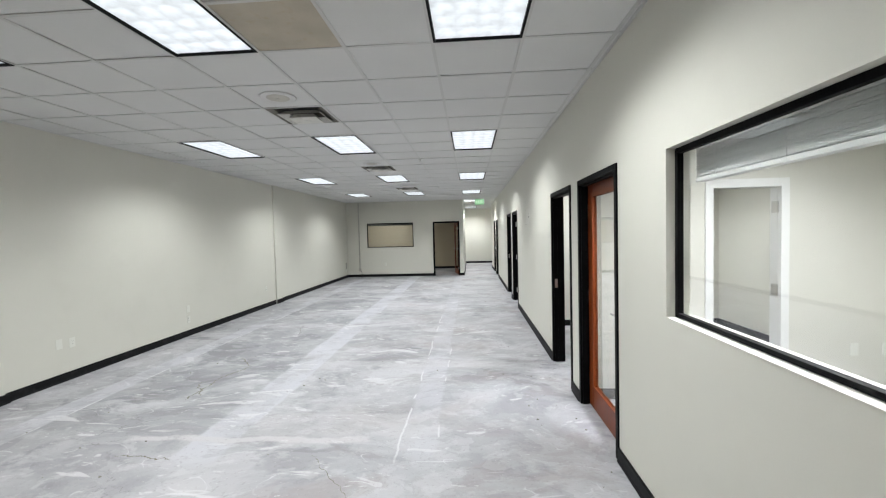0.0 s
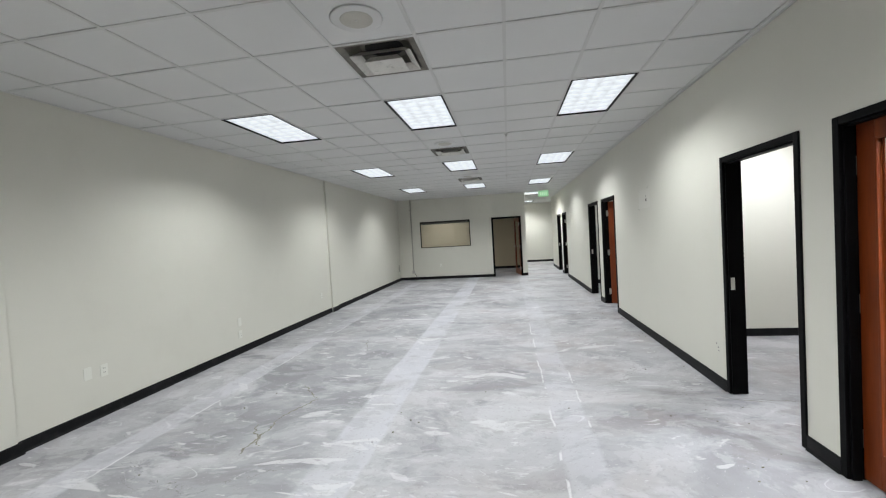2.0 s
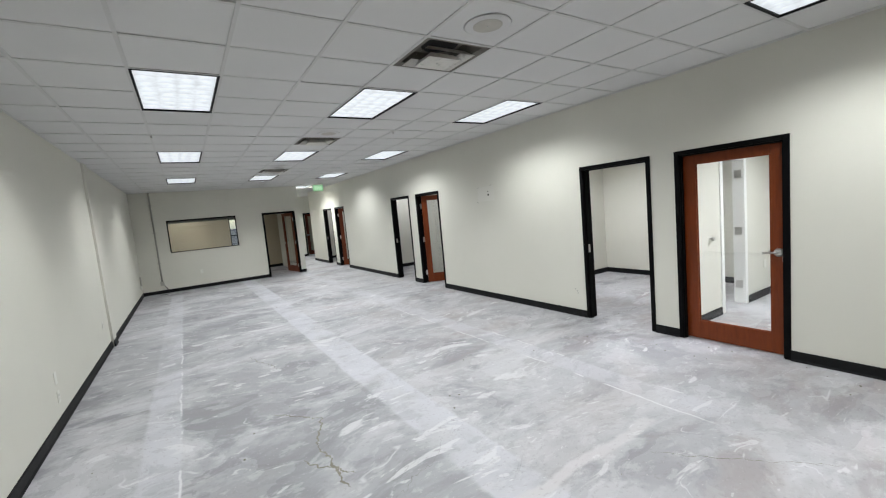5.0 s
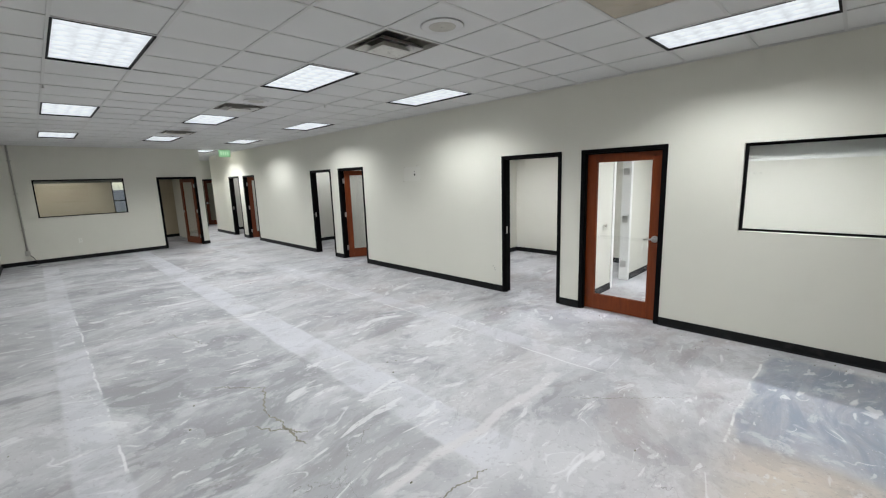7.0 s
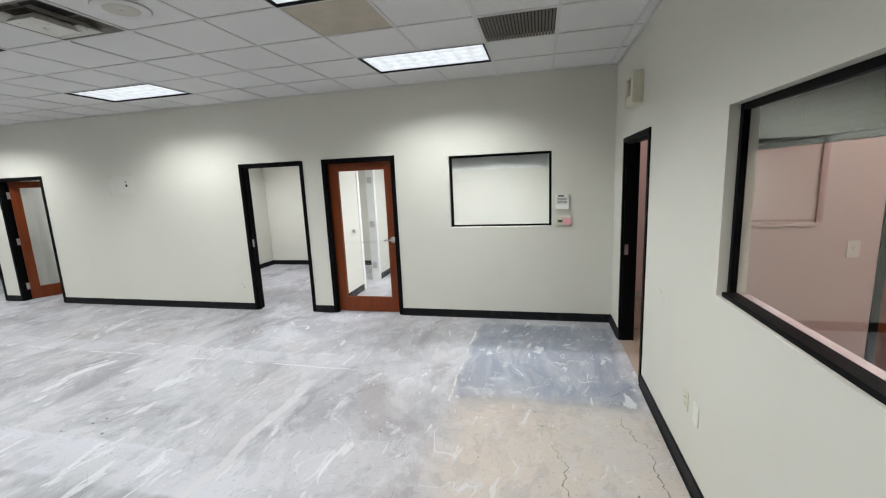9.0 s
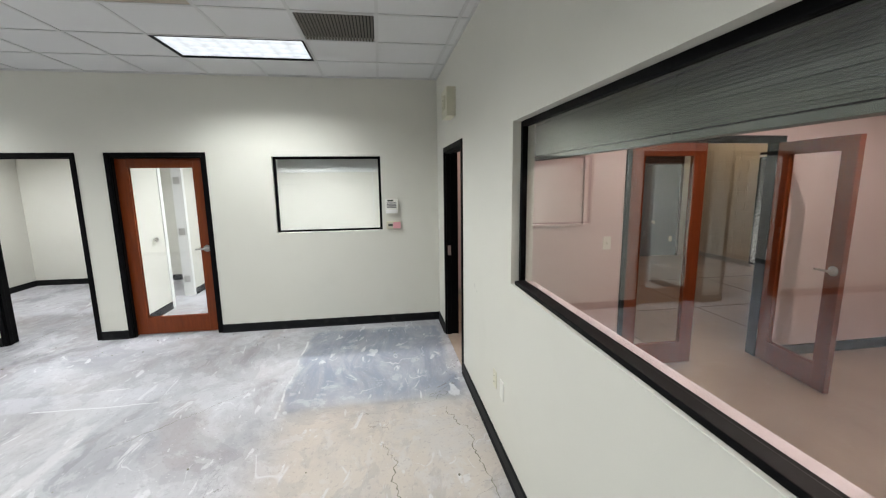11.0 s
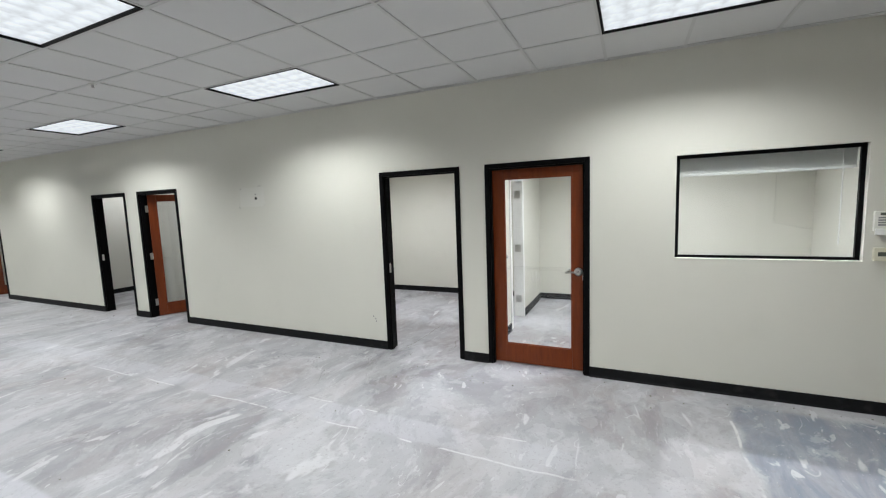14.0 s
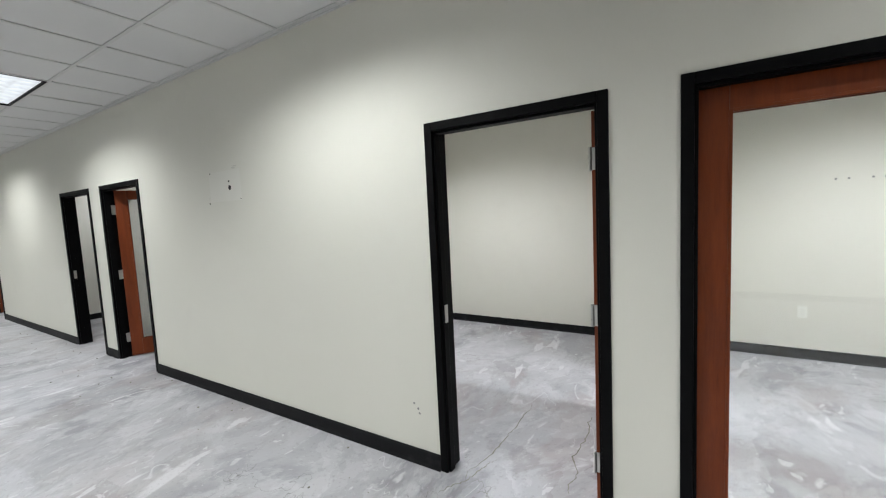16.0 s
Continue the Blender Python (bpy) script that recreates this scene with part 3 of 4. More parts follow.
def door_leaf(name, w, h, label, levers=True, wood=WOOD, pane=CLEAR):
    """Glazed leaf hinged at x 0, along +x, 45 mm thick about y 0."""
    e = thing(name, label, "door")
    s, b, t, y = 0.118, 0.195, 0.10, 0.0225
    z0, z1 = 0.012, h
    for nm, bb in (("stile", (0, s, -y, y, z0, z1)), ("stile", (w - s, w, -y, y, z0, z1)), ("bottom_rail", (s, w - s, -y, y, z0, z0 + b)), ("top_rail", (s, w - s, -y, y, z1 - t, z1))):
        part(nm, boxes(bb, bevel=0.003), wood, e)
    for side in (-1, 1):
        q = 0.012
        yy = sorted((side * (y - 0.006), side * (y + 0.002)))
        for bb in ((s - 0.002, s + q, *yy, z0 + b, z1 - t), (w - s - q, w - s + 0.002, *yy, z0 + b, z1 - t), (s + q, w - s - q, *yy, z0 + b - 0.002, z0 + b + q), (s + q, w - s - q, *yy, z1 - t - q, z1 - t + 0.002)):
            part("glazing_bead", boxes(bb, bevel=0.002), wood, e)
    g = part("glass_pane", boxes((s - 0.005, w - s + 0.005, -0.003, 0.003, z0 + b - 0.005, z1 - t + 0.005)), pane, e, "clear glass pane")
    g.visible_shadow = False
    for side in (-1, 1) if levers else ():
        lever(e, w - 0.06, 1.03, side * y, side, -1)
    for z in (0.25, 1.05, 1.85):
        bm = boxes((-0.004, 0.0, -y, y, z - 0.055, z + 0.055))
        rod(bm, (-0.006, y + 0.006, z - 0.058), (-0.006, y + 0.006, z + 0.058), 0.008, 10)
        part("hinge", bm, STEEL, e, "steel butt hinge")
    return e


LEAFH = DH - 0.055


def east_door(i, key, open_deg, hinge_north, label):
    a, b = D[key]
    f = door_frame("door_frame_%d" % i, b - a, DH, T)
    # frame axes: x along -y of the world from b, y into the office
    f.matrix_world = Matrix.Translation((0, b, 0)) @ Matrix.Rotation(radians(-90), 4, "Z")
    sp = boxes((-0.002, 0.003, -0.016, 0.016, 0.95, 1.06), bevel=0.001)
    strike = part("strike_plate", sp, STEEL, f, "steel strike plate")
    # the strike sits on the jamb away from the hinges
    strike.location = ((b - a) - 0.066, 0.035, 0) if hinge_north else (0.066, 0.035, 0)
    w = (b - a) - 0.108
    d = door_leaf("office_door", w, LEAFH, label)
    x = 0.118 if open_deg else 0.095
    if hinge_north and open_deg:
        for z in (0.25, 1.05, 1.85):
            part("hinge_leaf", boxes((0.0505, 0.0545, 0.072, 0.118, z - 0.057, z + 0.057), bevel=0.001), STEEL, f, "steel hinge leaf")
    if hinge_north:
        d.matrix_world = Matrix.Translation((x, b - 0.054, 0)) @ Matrix.Rotation(radians(-90 + open_deg), 4, "Z")
    else:
        d.matrix_world = Matrix.Translation((0.135, a + 0.054 + 0.03, 0)) @ Matrix.Rotation(radians(90 - open_deg), 4, "Z")
    d["group"] = "glazed office doors"
    return d


RED = "red-brown stained wooden door with a full glass pane, "
east_door(1, "d1", 0, True, RED + "closed")
east_door(2, "d2", 93, False, RED + "wide open into the office")
east_door(3, "d3", 62, True, RED + "standing ajar")
east_door(4, "d4", 93, False, RED + "wide open into the office")
east_door(5, "d5", 62, True, RED + "standing ajar")
east_door(6, "d6", 93, False, RED + "wide open into the office")

# door of the far room, ajar; hinge at its east jamb
f = door_frame("door_frame_7", ND[1] - ND[0], DH, T)
f.matrix_world = Matrix.Translation((ND[0], N, 0))
d = door_leaf("far_room_door", ND[1] - ND[0] - 0.108, LEAFH, RED + "half open into the far room")
d.matrix_world = Matrix.Translation((ND[1] - 0.054, N + 0.095, 0)) @ Matrix.Rotation(radians(180 - 80), 4, "Z")
# door to the lobby; hinge at its west jamb, folded back into the lobby
f = door_frame("door_frame_8", SD[1] - SD[0], DH, T)
f.matrix_world = Matrix.Translation((SD[1], 0, 0)) @ Matrix.Rotation(radians(180), 4, "Z")
strike = part("strike_plate", boxes((0.064, 0.068, 0.02, 0.055, 0.95, 1.06), bevel=0.001), STEEL, f, "steel strike plate")
d = door_leaf("lobby_door", SD[1] - SD[0] - 0.108, LEAFH, RED + "wide open into the lobby")
d.matrix_world = Matrix.Translation((SD[0] + 0.054, -0.10, 0)) @ Matrix.Rotation(radians(-88), 4, "Z")
# end of the corridor
f = door_frame("door_frame_9", BD[1] - BD[0], DH, T)
f.matrix_world = Matrix.Translation((BD[0], YB, 0))
d = door_leaf("corridor_end_door", BD[1] - BD[0] - 0.108, LEAFH, RED + "half open at the corridor end")
d.matrix_world = Matrix.Translation((BD[1] - 0.054, YB + 0.095, 0)) @ Matrix.Rotation(radians(180 - 40), 4, "Z")
# double doors between the south room and the lobby
f = door_frame("door_frame_10", DD[1] - DD[0], 2.15, 0.12)
f.matrix_world = Matrix.Translation((-1.75, DD[1], 0)) @ Matrix.Rotation(radians(-90), 4, "Z")
wl = (DD[1] - DD[0] - 0.108) / 2
d = door_leaf("double_door_leaf", wl, LEAFH, "red-brown glazed double door leaf, closed", levers=False)
d.matrix_world = Matrix.Translation((-1.72, DD[1] - 0.054, 0)) @ Matrix.Rotation(radians(-90), 4, "Z")
d = door_leaf("double_door_leaf", wl, LEAFH, "red-brown glazed double door leaf, swung open")
d.matrix_world = Matrix.Translation((-1.76, DD[0] + 0.054, 0)) @ Matrix.Rotation(radians(172), 4, "Z")

# white doorway between the first two offices
e = thing("door_frame_11", "white painted door frame with bare hinges", "door frame", kind="structure")
for nm, b in (("jamb", (WD[0] - 0.055, WD[0] + 0.02, 3.765, 3.915, 0, 2.12)), ("jamb", (WD[1] - 0.02, WD[1] + 0.055, 3.765, 3.915, 0, 2.12)), ("head", (WD[0] + 0.02, WD[1] - 0.02, 3.765, 3.915, 2.04, 2.12))):
    part(nm, boxes(b, bevel=0.004), WHITE, e)
for z in (0.28, 1.05, 1.85):
    part("hinge", boxes((WD[1] - 0.026, WD[1] - 0.019, 3.80, 3.89, z - 0.055, z + 0.055), bevel=0.002), STEEL, e, "bare steel hinge")
bm = bmesh.new()
rod(bm, (0.93, 3.78, 1.05), (0.93, 3.745, 1.05), 0.012)
rod(bm, (0.93, 3.75, 1.05), (0.93, 3.725, 1.05), 0.028, 20)
tagged(link("door_stop", bm, STEEL, True), "round metal door stop on the office wall", "door stop")


# ---- windows with black frames, glass and raised blinds ----
def window(name, axis, p, depth, a0, a1, z0, z1, inset, label, blind, drop, blind_side):
    """A fixed light in a wall whose face lies at p and which runs depth deep (signed)."""
    e = thing(name, label, "window", kind="structure")
    fw, fd = 0.030, 0.035
    s = 1 if depth > 0 else -1
    q0, q1 = sorted((p + s * inset, p + s * (inset + fd)))

    def b(A0, A1, Z0, Z1, P0=q0, P1=q1, bev=0.003):
        return boxes((P0, P1, A0, A1, Z0, Z1) if axis == "x" else (A0, A1, P0, P1, Z0, Z1), bevel=bev)
    part("window_frame", b(a0, a0 + fw, z0, z1), BLACK, e, "black window frame")
    part("window_frame", b(a1 - fw, a1, z0, z1), BLACK, e, "black window frame")
    low = sorted((p + s * (inset if blind is BLIND else 0.012), p + s * (inset + fd)))
    part("window_frame", b(a0 + fw, a1 - fw, z0 + 0.008, z0 + fw, low[0], low[1]), BLACK, e, "black window frame")
    part("window_frame", b(a0 + fw, a1 - fw, z1 - fw, z1), BLACK, e, "black window frame")
    mid = (q0 + q1) / 2
    g = part("pane", b(a0 + fw - 0.004, a1 - fw + 0.004, z0 + fw - 0.004, z1 - fw + 0.004, mid - 0.003, mid + 0.003, 0), CLEAR, e, "clear glass pane")
    g.visible_shadow = False
    lip = sorted((p - s * 0.004, p + s * inset))
    part("window_sill", b(a0 + 0.002, a1 - 0.002, z0 + 0.001, z0 + 0.007, lip[0], lip[1], 0.002), WALL, e, "painted sill return")
    inner = sorted((p + s * (inset + fd + 0.002), p + depth + s * 0.012))
    part("inner_sill", b(a0 + 0.002, a1 - 0.002, z0 + 0.001, z0 + 0.016, inner[0], inner[1], 0.003), WALL if blind is BLIND else PINK, e, "painted inner sill")
    # blind, on the far side
    bl = thing("venetian_blind", "raised aluminium venetian blind behind the window", "blind")
    pb = p + depth + s * 0.02
    if blind_side < 0:
        a0, a1 = a0 - 0.06, a1 + 0.07
    c0, c1 = sorted((pb, pb + s * 0.05))
    zt = z1 + 0.03
    part("head_rail", b(a0 + 0.01, a1 - 0.01, zt - 0.045, zt, c0, c1), blind, bl)
    n = 36
    h = drop - 0.045 - 0.03
    bm = bmesh.new()
    rnd = random.Random(3)
    for i in range(n):
        z = zt - 0.05 - h * (i + 0.5) / n
        o = rnd.uniform(-0.004, 0.004)
        it = (c0 + o, c1 + o, a0 + 0.015, a1 - 0.015, z - 0.44 * h / n, z + 0.44 * h / n)
        box(bm, *(it if axis == "x" else (it[2], it[3], it[0], it[1], it[4], it[5])))
    part("slat_stack", bm, blind, bl)
    part("bottom_rail", b(a0 + 0.012, a1 - 0.012, zt - drop, zt - drop + 0.022, c0, c1), blind, bl)
    for fr in (0.15, 0.5, 0.85):
        a = a0 + (a1 - a0) * fr
        part("ladder_tape", b(a - 0.003, a + 0.003, zt - drop - 0.001, zt - 0.045, c0 - 0.001, c1 + 0.001, 0), blind, bl)
    bm = bmesh.new()
    a = a0 + (0.1 if s > 0 else a1 - a0 - 0.1)
    pts = (pb - s * 0.01, a, zt - 0.04), (pb - s * 0.01, a, z0 + 0.12)
    if axis == "y":
        pts = [(q[1], q[0], q[2]) for q in pts]
    if blind is BLIND:
        rod(bm, *pts, 0.004, 8)
        part("wand", bm, blind, bl, "thin tilt wand")
    return e


window("window_1", "x", 0, T, 0.70, 1.95, 1.19, 2.09, 0.045, "interior office window with a black frame", BLIND, 0.21, 1)
window("window_2", "y", 0, -T, SW[0], SW[1], SW[2], SW[3], 0.045, "wide interior window with a black frame", BLINDG, 0.235, -1)
window("window_3", "y", N, T, NW[0], NW[1], NW[2], NW[3], 0.02, "wide interior window of the far room", BLINDG, 0.13, 1)


def outer_window(name, a0, a1, p, z0, z1):
    e = thing(name, "outside window of the far room with a dark frame", "window", kind="structure")
    m = z0 + 0.45 * (z1 - z0)
    for b in ((a0, a0 + 0.03, z0, z1), (a1 - 0.03, a1, z0, z1), (a0 + 0.03, a1 - 0.03, z0, z0 + 0.04), (a0 + 0.03, a1 - 0.03, z1 - 0.04, z1), (a0 + 0.03, a1 - 0.03, m - 0.02, m + 0.02)):
        part("window_frame", boxes((b[0], b[1], p - 0.01, p + 0.08, b[2], b[3]), bevel=0.003), BLACK, e)
    for q0, q1 in ((z0 + 0.035, m - 0.015), (m + 0.015, z1 - 0.035)):
        g = part("pane", boxes((a0 + 0.025, a1 - 0.025, p + 0.03, p + 0.036, q0, q1)), CLEAR, e, "clear glass pane")
        g.visible_shadow = False


outer_window("window_6", NRW[0], NRW[1], NY, NRW[2], NRW[3])

# ---- ceiling fixtures ----
def troffer(x0, x1, y0, y1, watts, label="recessed fluorescent ceiling light with prismatic diffuser", color=LAMP_COLOR):
    e = thing("ceiling_light", label, "ceiling light", "recessed ceiling lights")
    cx, cy = (x0 + x1) / 2, (y0 + y1) / 2
    e.location = (cx, cy, C)
    hx, hy, f = (x1 - x0) / 2 - 0.006, (y1 - y0) / 2 - 0.006, 0.017
    for b in ((-hx, -hx + f, -hy, hy), (hx - f, hx, -hy, hy), (-hx + f, hx - f, -hy, -hy + f), (-hx + f, hx - f, hy - f, hy)):
        part("frame", boxes((*b, -0.007, 0.02), bevel=0.002), BLACK, e, "dark frame edge")
    nx, ny = 4, 8
    bm = bmesh.new()
    ax, ay = hx - f, hy - f
    st = 4
    grid = [[bm.verts.new((-ax + 2 * ax * i / (nx * st), -ay + 2 * ay * j / (ny * st),
             0.010 + 0.010 * abs(math.sin(math.pi * i / st)) * abs(math.sin(math.pi * j / st)))) for j in range(ny * st + 1)] for i in range(nx * st + 1)]
    for i in range(nx * st):
        for j in range(ny * st):
            bm.faces.new([grid[i][j], grid[i + 1][j], grid[i + 1][j + 1], grid[i][j + 1]])
    part("diffuser", bm, DIFFUSER, e, "glowing prismatic diffuser", True)
    part("housing", boxes((-hx, hx, -hy, hy, 0.03, 0.10)), VENTW, e)
    if watts:
        for q in (-0.5, 0.5):
            lamp(cx, cy + q * ay, C - 0.012, watts / 2, color)
    return e


MAIN = 99
for (i, k), what in sorted(taken.items()):
    if what == "light" and (k in LIGHT_K or k in (26, 33)):
        troffer(GX0 - G * (i + 1), GX0 - G * i, GY0 + G * k, GY0 + G * (k + 2), MAIN if k in LIGHT_K else 190)
# office fittings are unseen: added ones, powered to each room's brightness
for a, power in ((0, 290), (3.9, 178), (7.09, 85), (10.01, 80), (13.11, 70), (16.22, 65)):
    x1 = XE - 0.3 - 2 * G
    troffer(x1 - G, x1, a + 0.2 + 2 * G, a + 0.2 + 4 * G, power, color=(0.93, 0.95, 1.0))


def diffuser_vent(i, k):
    e = thing("ceiling_vent", "dusty square ceiling air diffuser with dark gaps", "air vent", "ceiling air diffusers")
    e.location = (GX0 - G * (i + 0.5), GY0 + G * (k + 0.5), C)
    h = G / 2 - 0.014
    bm = bmesh.new()
    for a, b, z0, z1 in ((h, h - 0.05, -0.003, 0.012), (h - 0.05, h - 0.11, 0.012, 0.09)):
        o = [bm.verts.new((sx * a, sy * a, z0)) for sx, sy in ((-1, -1), (1, -1), (1, 1), (-1, 1))]
        n = [bm.verts.new((sx * b, sy * b, z1)) for sx, sy in ((-1, -1), (1, -1), (1, 1), (-1, 1))]
        for q in range(4):
            bm.faces.new([o[q], o[(q + 1) % 4], n[(q + 1) % 4], n[q]])
    part("frame", bm, DUSTY, e, "dusty dark sheet-metal throat")
    # flat black disc: the shade inside the duct, put in as colour
    bm = bmesh.new()
    bmesh.ops.create_circle(bm, cap_ends=True, segments=32, radius=0.15, matrix=Matrix.Translation((0, 0, 0.088)))
    part("duct_opening", bm, DARK, e, "near-black disc for the shaded duct opening")
    part("backing", boxes((-h, h, -h, h, 0.091, 0.10)), DUSTY, e)
    for a, b, z, oy in ((0.235, 0.16, -0.004, 0.045), (0.15, 0.0, -0.022, 0.06)):
        bm = bmesh.new()
        o = [bm.verts.new((sx * a, sy * a * 0.82 + oy, z - 0.012)) for sx, sy in ((-1, -1), (1, -1), (1, 1), (-1, 1))]
        n = [bm.verts.new((sx * max(b, a * 0.72), sy * max(b, a * 0.72) * 0.82 + oy, z + 0.035)) for sx, sy in ((-1, -1), (1, -1), (1, 1), (-1, 1))]
        for q in range(4):
            bm.faces.new([o[q], o[(q + 1) % 4], n[(q + 1) % 4], n[q]])
        if b == 0:
            bm.faces.new(o)
        part("cone", bm, VENTW, e, "off-white louvre cone")
    bm = bmesh.new()
    rod(bm, (0, 0.06, -0.04), (0, 0.06, -0.033), 0.008, 12)
    part("screw", bm, STEEL, e)
    return e


def speaker(i, k):
    e = thing("ceiling_speaker", "round beige ceiling speaker grille in a tile", "ceiling speaker", "ceiling speakers")
    e.location = (GX0 - G * (i + 0.5), GY0 + G * (k + 0.5), C - 0.001)
    bm = bmesh.new()
    rod(bm, (0, 0, -0.001), (0, 0, -0.008), 0.165, 40, 0.155)
    part("rim", bm, TILE, e, "", True)
    bm = bmesh.new()
    rod(bm, (0, 0, -0.0075), (0, 0, -0.0105), 0.104, 40, 0.100)
    part("grille", bm, SPKGRILLE, e, "beige perforated grille")
    bm = bmesh.new()
    rod(bm, (0, 0, -0.010), (0, 0, -0.014), 0.008, 12)
    part("screw", bm, STEEL, e)


for k in (6, 12, 18):
    diffuser_vent(3, k)
    speaker(3, k - 1)

# return grille
e = thing("return_grille", "dark dusty return air grille in the ceiling", "air vent")
gx, gy = GX0 - G * 2, GY0 + G
for b in ((0, 0.02, 0, G), (G - 0.02, G, 0, G), (0.02, G - 0.02, 0, 0.02), (0.02, G - 0.02, G - 0.02, G)):
    part("frame", boxes((gx + b[0], gx + b[1], gy + b[2], gy + b[3], C - 0.005, C + 0.006), bevel=0.001), GRID, e)
for j in range(22):
    y = gy + 0.028 + j * 0.0255
    part("slat", boxes((gx + 0.02, gx + G - 0.02, y, y + 0.016, C - 0.002, C + 0.010)), GRILLE, e)
# near-black sheet in place of the shade behind the slats
part("backing", boxes((gx, gx + G, gy, gy + G, C + 0.03, C + 0.04)), DARK, e)

# sprinkler heads
for x, y in ((-1.88, 6.86), (-4.92, 7.4), (-1.88, 11.1)):
    e = thing("sprinkler_head", "small metal ceiling sprinkler head", "sprinkler", "sprinkler heads")
    e.location = (x, y, C)
    bm = bmesh.new()
    rod(bm, (0, 0, -0.004), (0, 0, -0.009), 0.034, 20, 0.03)
    part("escutcheon", bm, STEEL, e)
    bm = bmesh.new()
    rod(bm, (0, 0, -0.008), (0, 0, -0.035), 0.009)
    rod(bm, (0, 0, -0.035), (0, 0, -0.038), 0.016, 14)
    part("nozzle", bm, STEEL, e)

# exit sign hung from the ceiling
e = thing("exit_sign", "green glowing exit sign hung from the ceiling", "exit sign")
ex, ey, ez = -0.65, 15.45, 2.84
part("panel", boxes((ex - 0.17, ex + 0.17, ey - 0.012, ey + 0.012, ez - 0.105, ez + 0.10), bevel=0.003), GREEN, e, "green translucent panel")
part("canopy", boxes((ex - 0.15, ex + 0.15, ey - 0.03, ey + 0.03, ez + 0.10, C - 0.004), bevel=0.004), VENTW, e)
for j in range(4):
    part("letter_bar", boxes((ex - 0.12 + j * 0.065, ex - 0.08 + j * 0.065, ey - 0.014, ey - 0.012, ez - 0.06, ez + 0.06)), PALE, e, "pale unreadable mark")


# ---- small wall things ----
def wall_plate(axis, p, side, a, z, w=0.075, h=0.118, kind="outlet", mats=PLATE, label="white duplex outlet plate on the wall"):
    e = thing("outlet" if kind == "outlet" else ("light_switch" if kind == "switch" else "blank_plate"), label, "outlet" if kind == "outlet" else ("light switch" if kind == "switch" else "wall plate"))

    def b(a0, a1, z0, z1, d0, d1, bev=0.0015):
        q = sorted((p + side * d0, p + side * d1))
        return boxes((q[0], q[1], a + a0, a + a1, z + z0, z + z1) if axis == "x" else (a + a0, a + a1, q[0], q[1], z + z0, z + z1), bevel=bev)
    part("plate", b(-w / 2, w / 2, -h / 2, h / 2, 0, 0.006), mats, e)
    if kind == "outlet":
        for s in (-1, 1):
            o = part("socket", b(-0.017, 0.017, s * 0.02 - 0.014, s * 0.02 + 0.014, 0.005, 0.0085), mats, e)
            # slots are black bars, their inner shade given as colour
            for c in (-0.007, 0.007):
                part("slot", b(c - 0.0015, c + 0.0015, s * 0.02 - 0.005, s * 0.02 + 0.005, 0.008, 0.009, 0), DARK, o)
    elif kind == "switch":
        part("toggle", b(-0.005, 0.005, -0.012, 0.012, 0.005, 0.016), mats, e)
    return e


wall_plate("x", W, 1, 4.21, 0.46, kind="blank", label="blank white plate low on the long wall")
wall_plate("x", W, 1, 4.37, 0.445)
wall_plate("x", W, 1, 6.455, 0.47, kind="blank", label="blank white plate low on the long wall")
wall_plate("x", W, 1, 6.455, 0.285)
wall_plate("x", W, 1, 9.18, 0.45)
wall_plate("y", N, -1, -4.42, 0.50)
wall_plate("y", 0, 1, -2.62, 0.47, mats=CREAM, label="ivory duplex outlet plate on the wall")
wall_plate("y", 0, 1, -2.78, 0.47, kind="blank", label="blank white plate beside an ivory outlet")
wall_plate("y", 0, 1, -0.09, 1.25, kind="switch", label="white light switch by the doorway")
wall_plate("x", XE, -1, 2.77, 0.47)
wall_plate("y", 3.78, -1, 2.57, 0.48, kind="blank", label="blank white plate low on the office wall")
wall_plate("y", 3.78, -1, 2.86, 0.48)
wall_plate("x", -1.75, -1, -1.272, 1.215, kind="switch", mats=PLATE, label="white light switch on the pink wall")
wall_plate("x", -1.29, 1, 17.6, 1.15, kind="switch", label="white light switch in the corridor")

# thermostat and keypad beside the office window
e = thing("keypad", "white alarm keypad with a small display", "keypad")
part("body", boxes((-0.028, 0, 0.505, 0.66, 1.425, 1.575), bevel=0.005), PLATE, e)
part("display", boxes((-0.0295, -0.027, 0.56, 0.63, 1.545, 1.565)), SCREEN, e, "dark display")
for j in range(4):
    part("key_row", boxes((-0.0295, -0.027, 0.525, 0.64, 1.468 + 0.018 * j, 1.479 + 0.018 * j)), INK, e, "grey keys")
part("flap", boxes((-0.036, -0.026, 0.51, 0.655, 1.40, 1.445), bevel=0.003), WHITE, e, "white lower flap")
e = thing("thermostat", "cream thermostat with a pink sticker", "thermostat")
part("body", boxes((-0.032, 0, 0.475, 0.65, 1.205, 1.303), bevel=0.006), CREAM, e)
part("display", boxes((-0.0335, -0.031, 0.575, 0.63, 1.24, 1.272)), SCREEN, e, "dark display")
part("sticker", boxes((-0.0335, -0.031, 0.48, 0.57, 1.212, 1.29)), STICKER, e, "pink sticker")

# cream box above the lobby door
e = thing("alarm_box", "cream metal alarm box above the doorway", "alarm box")
AX0, AX1, AZ0, AZ1, AD = -1.255, -0.945, 2.375, 2.63, 0.085
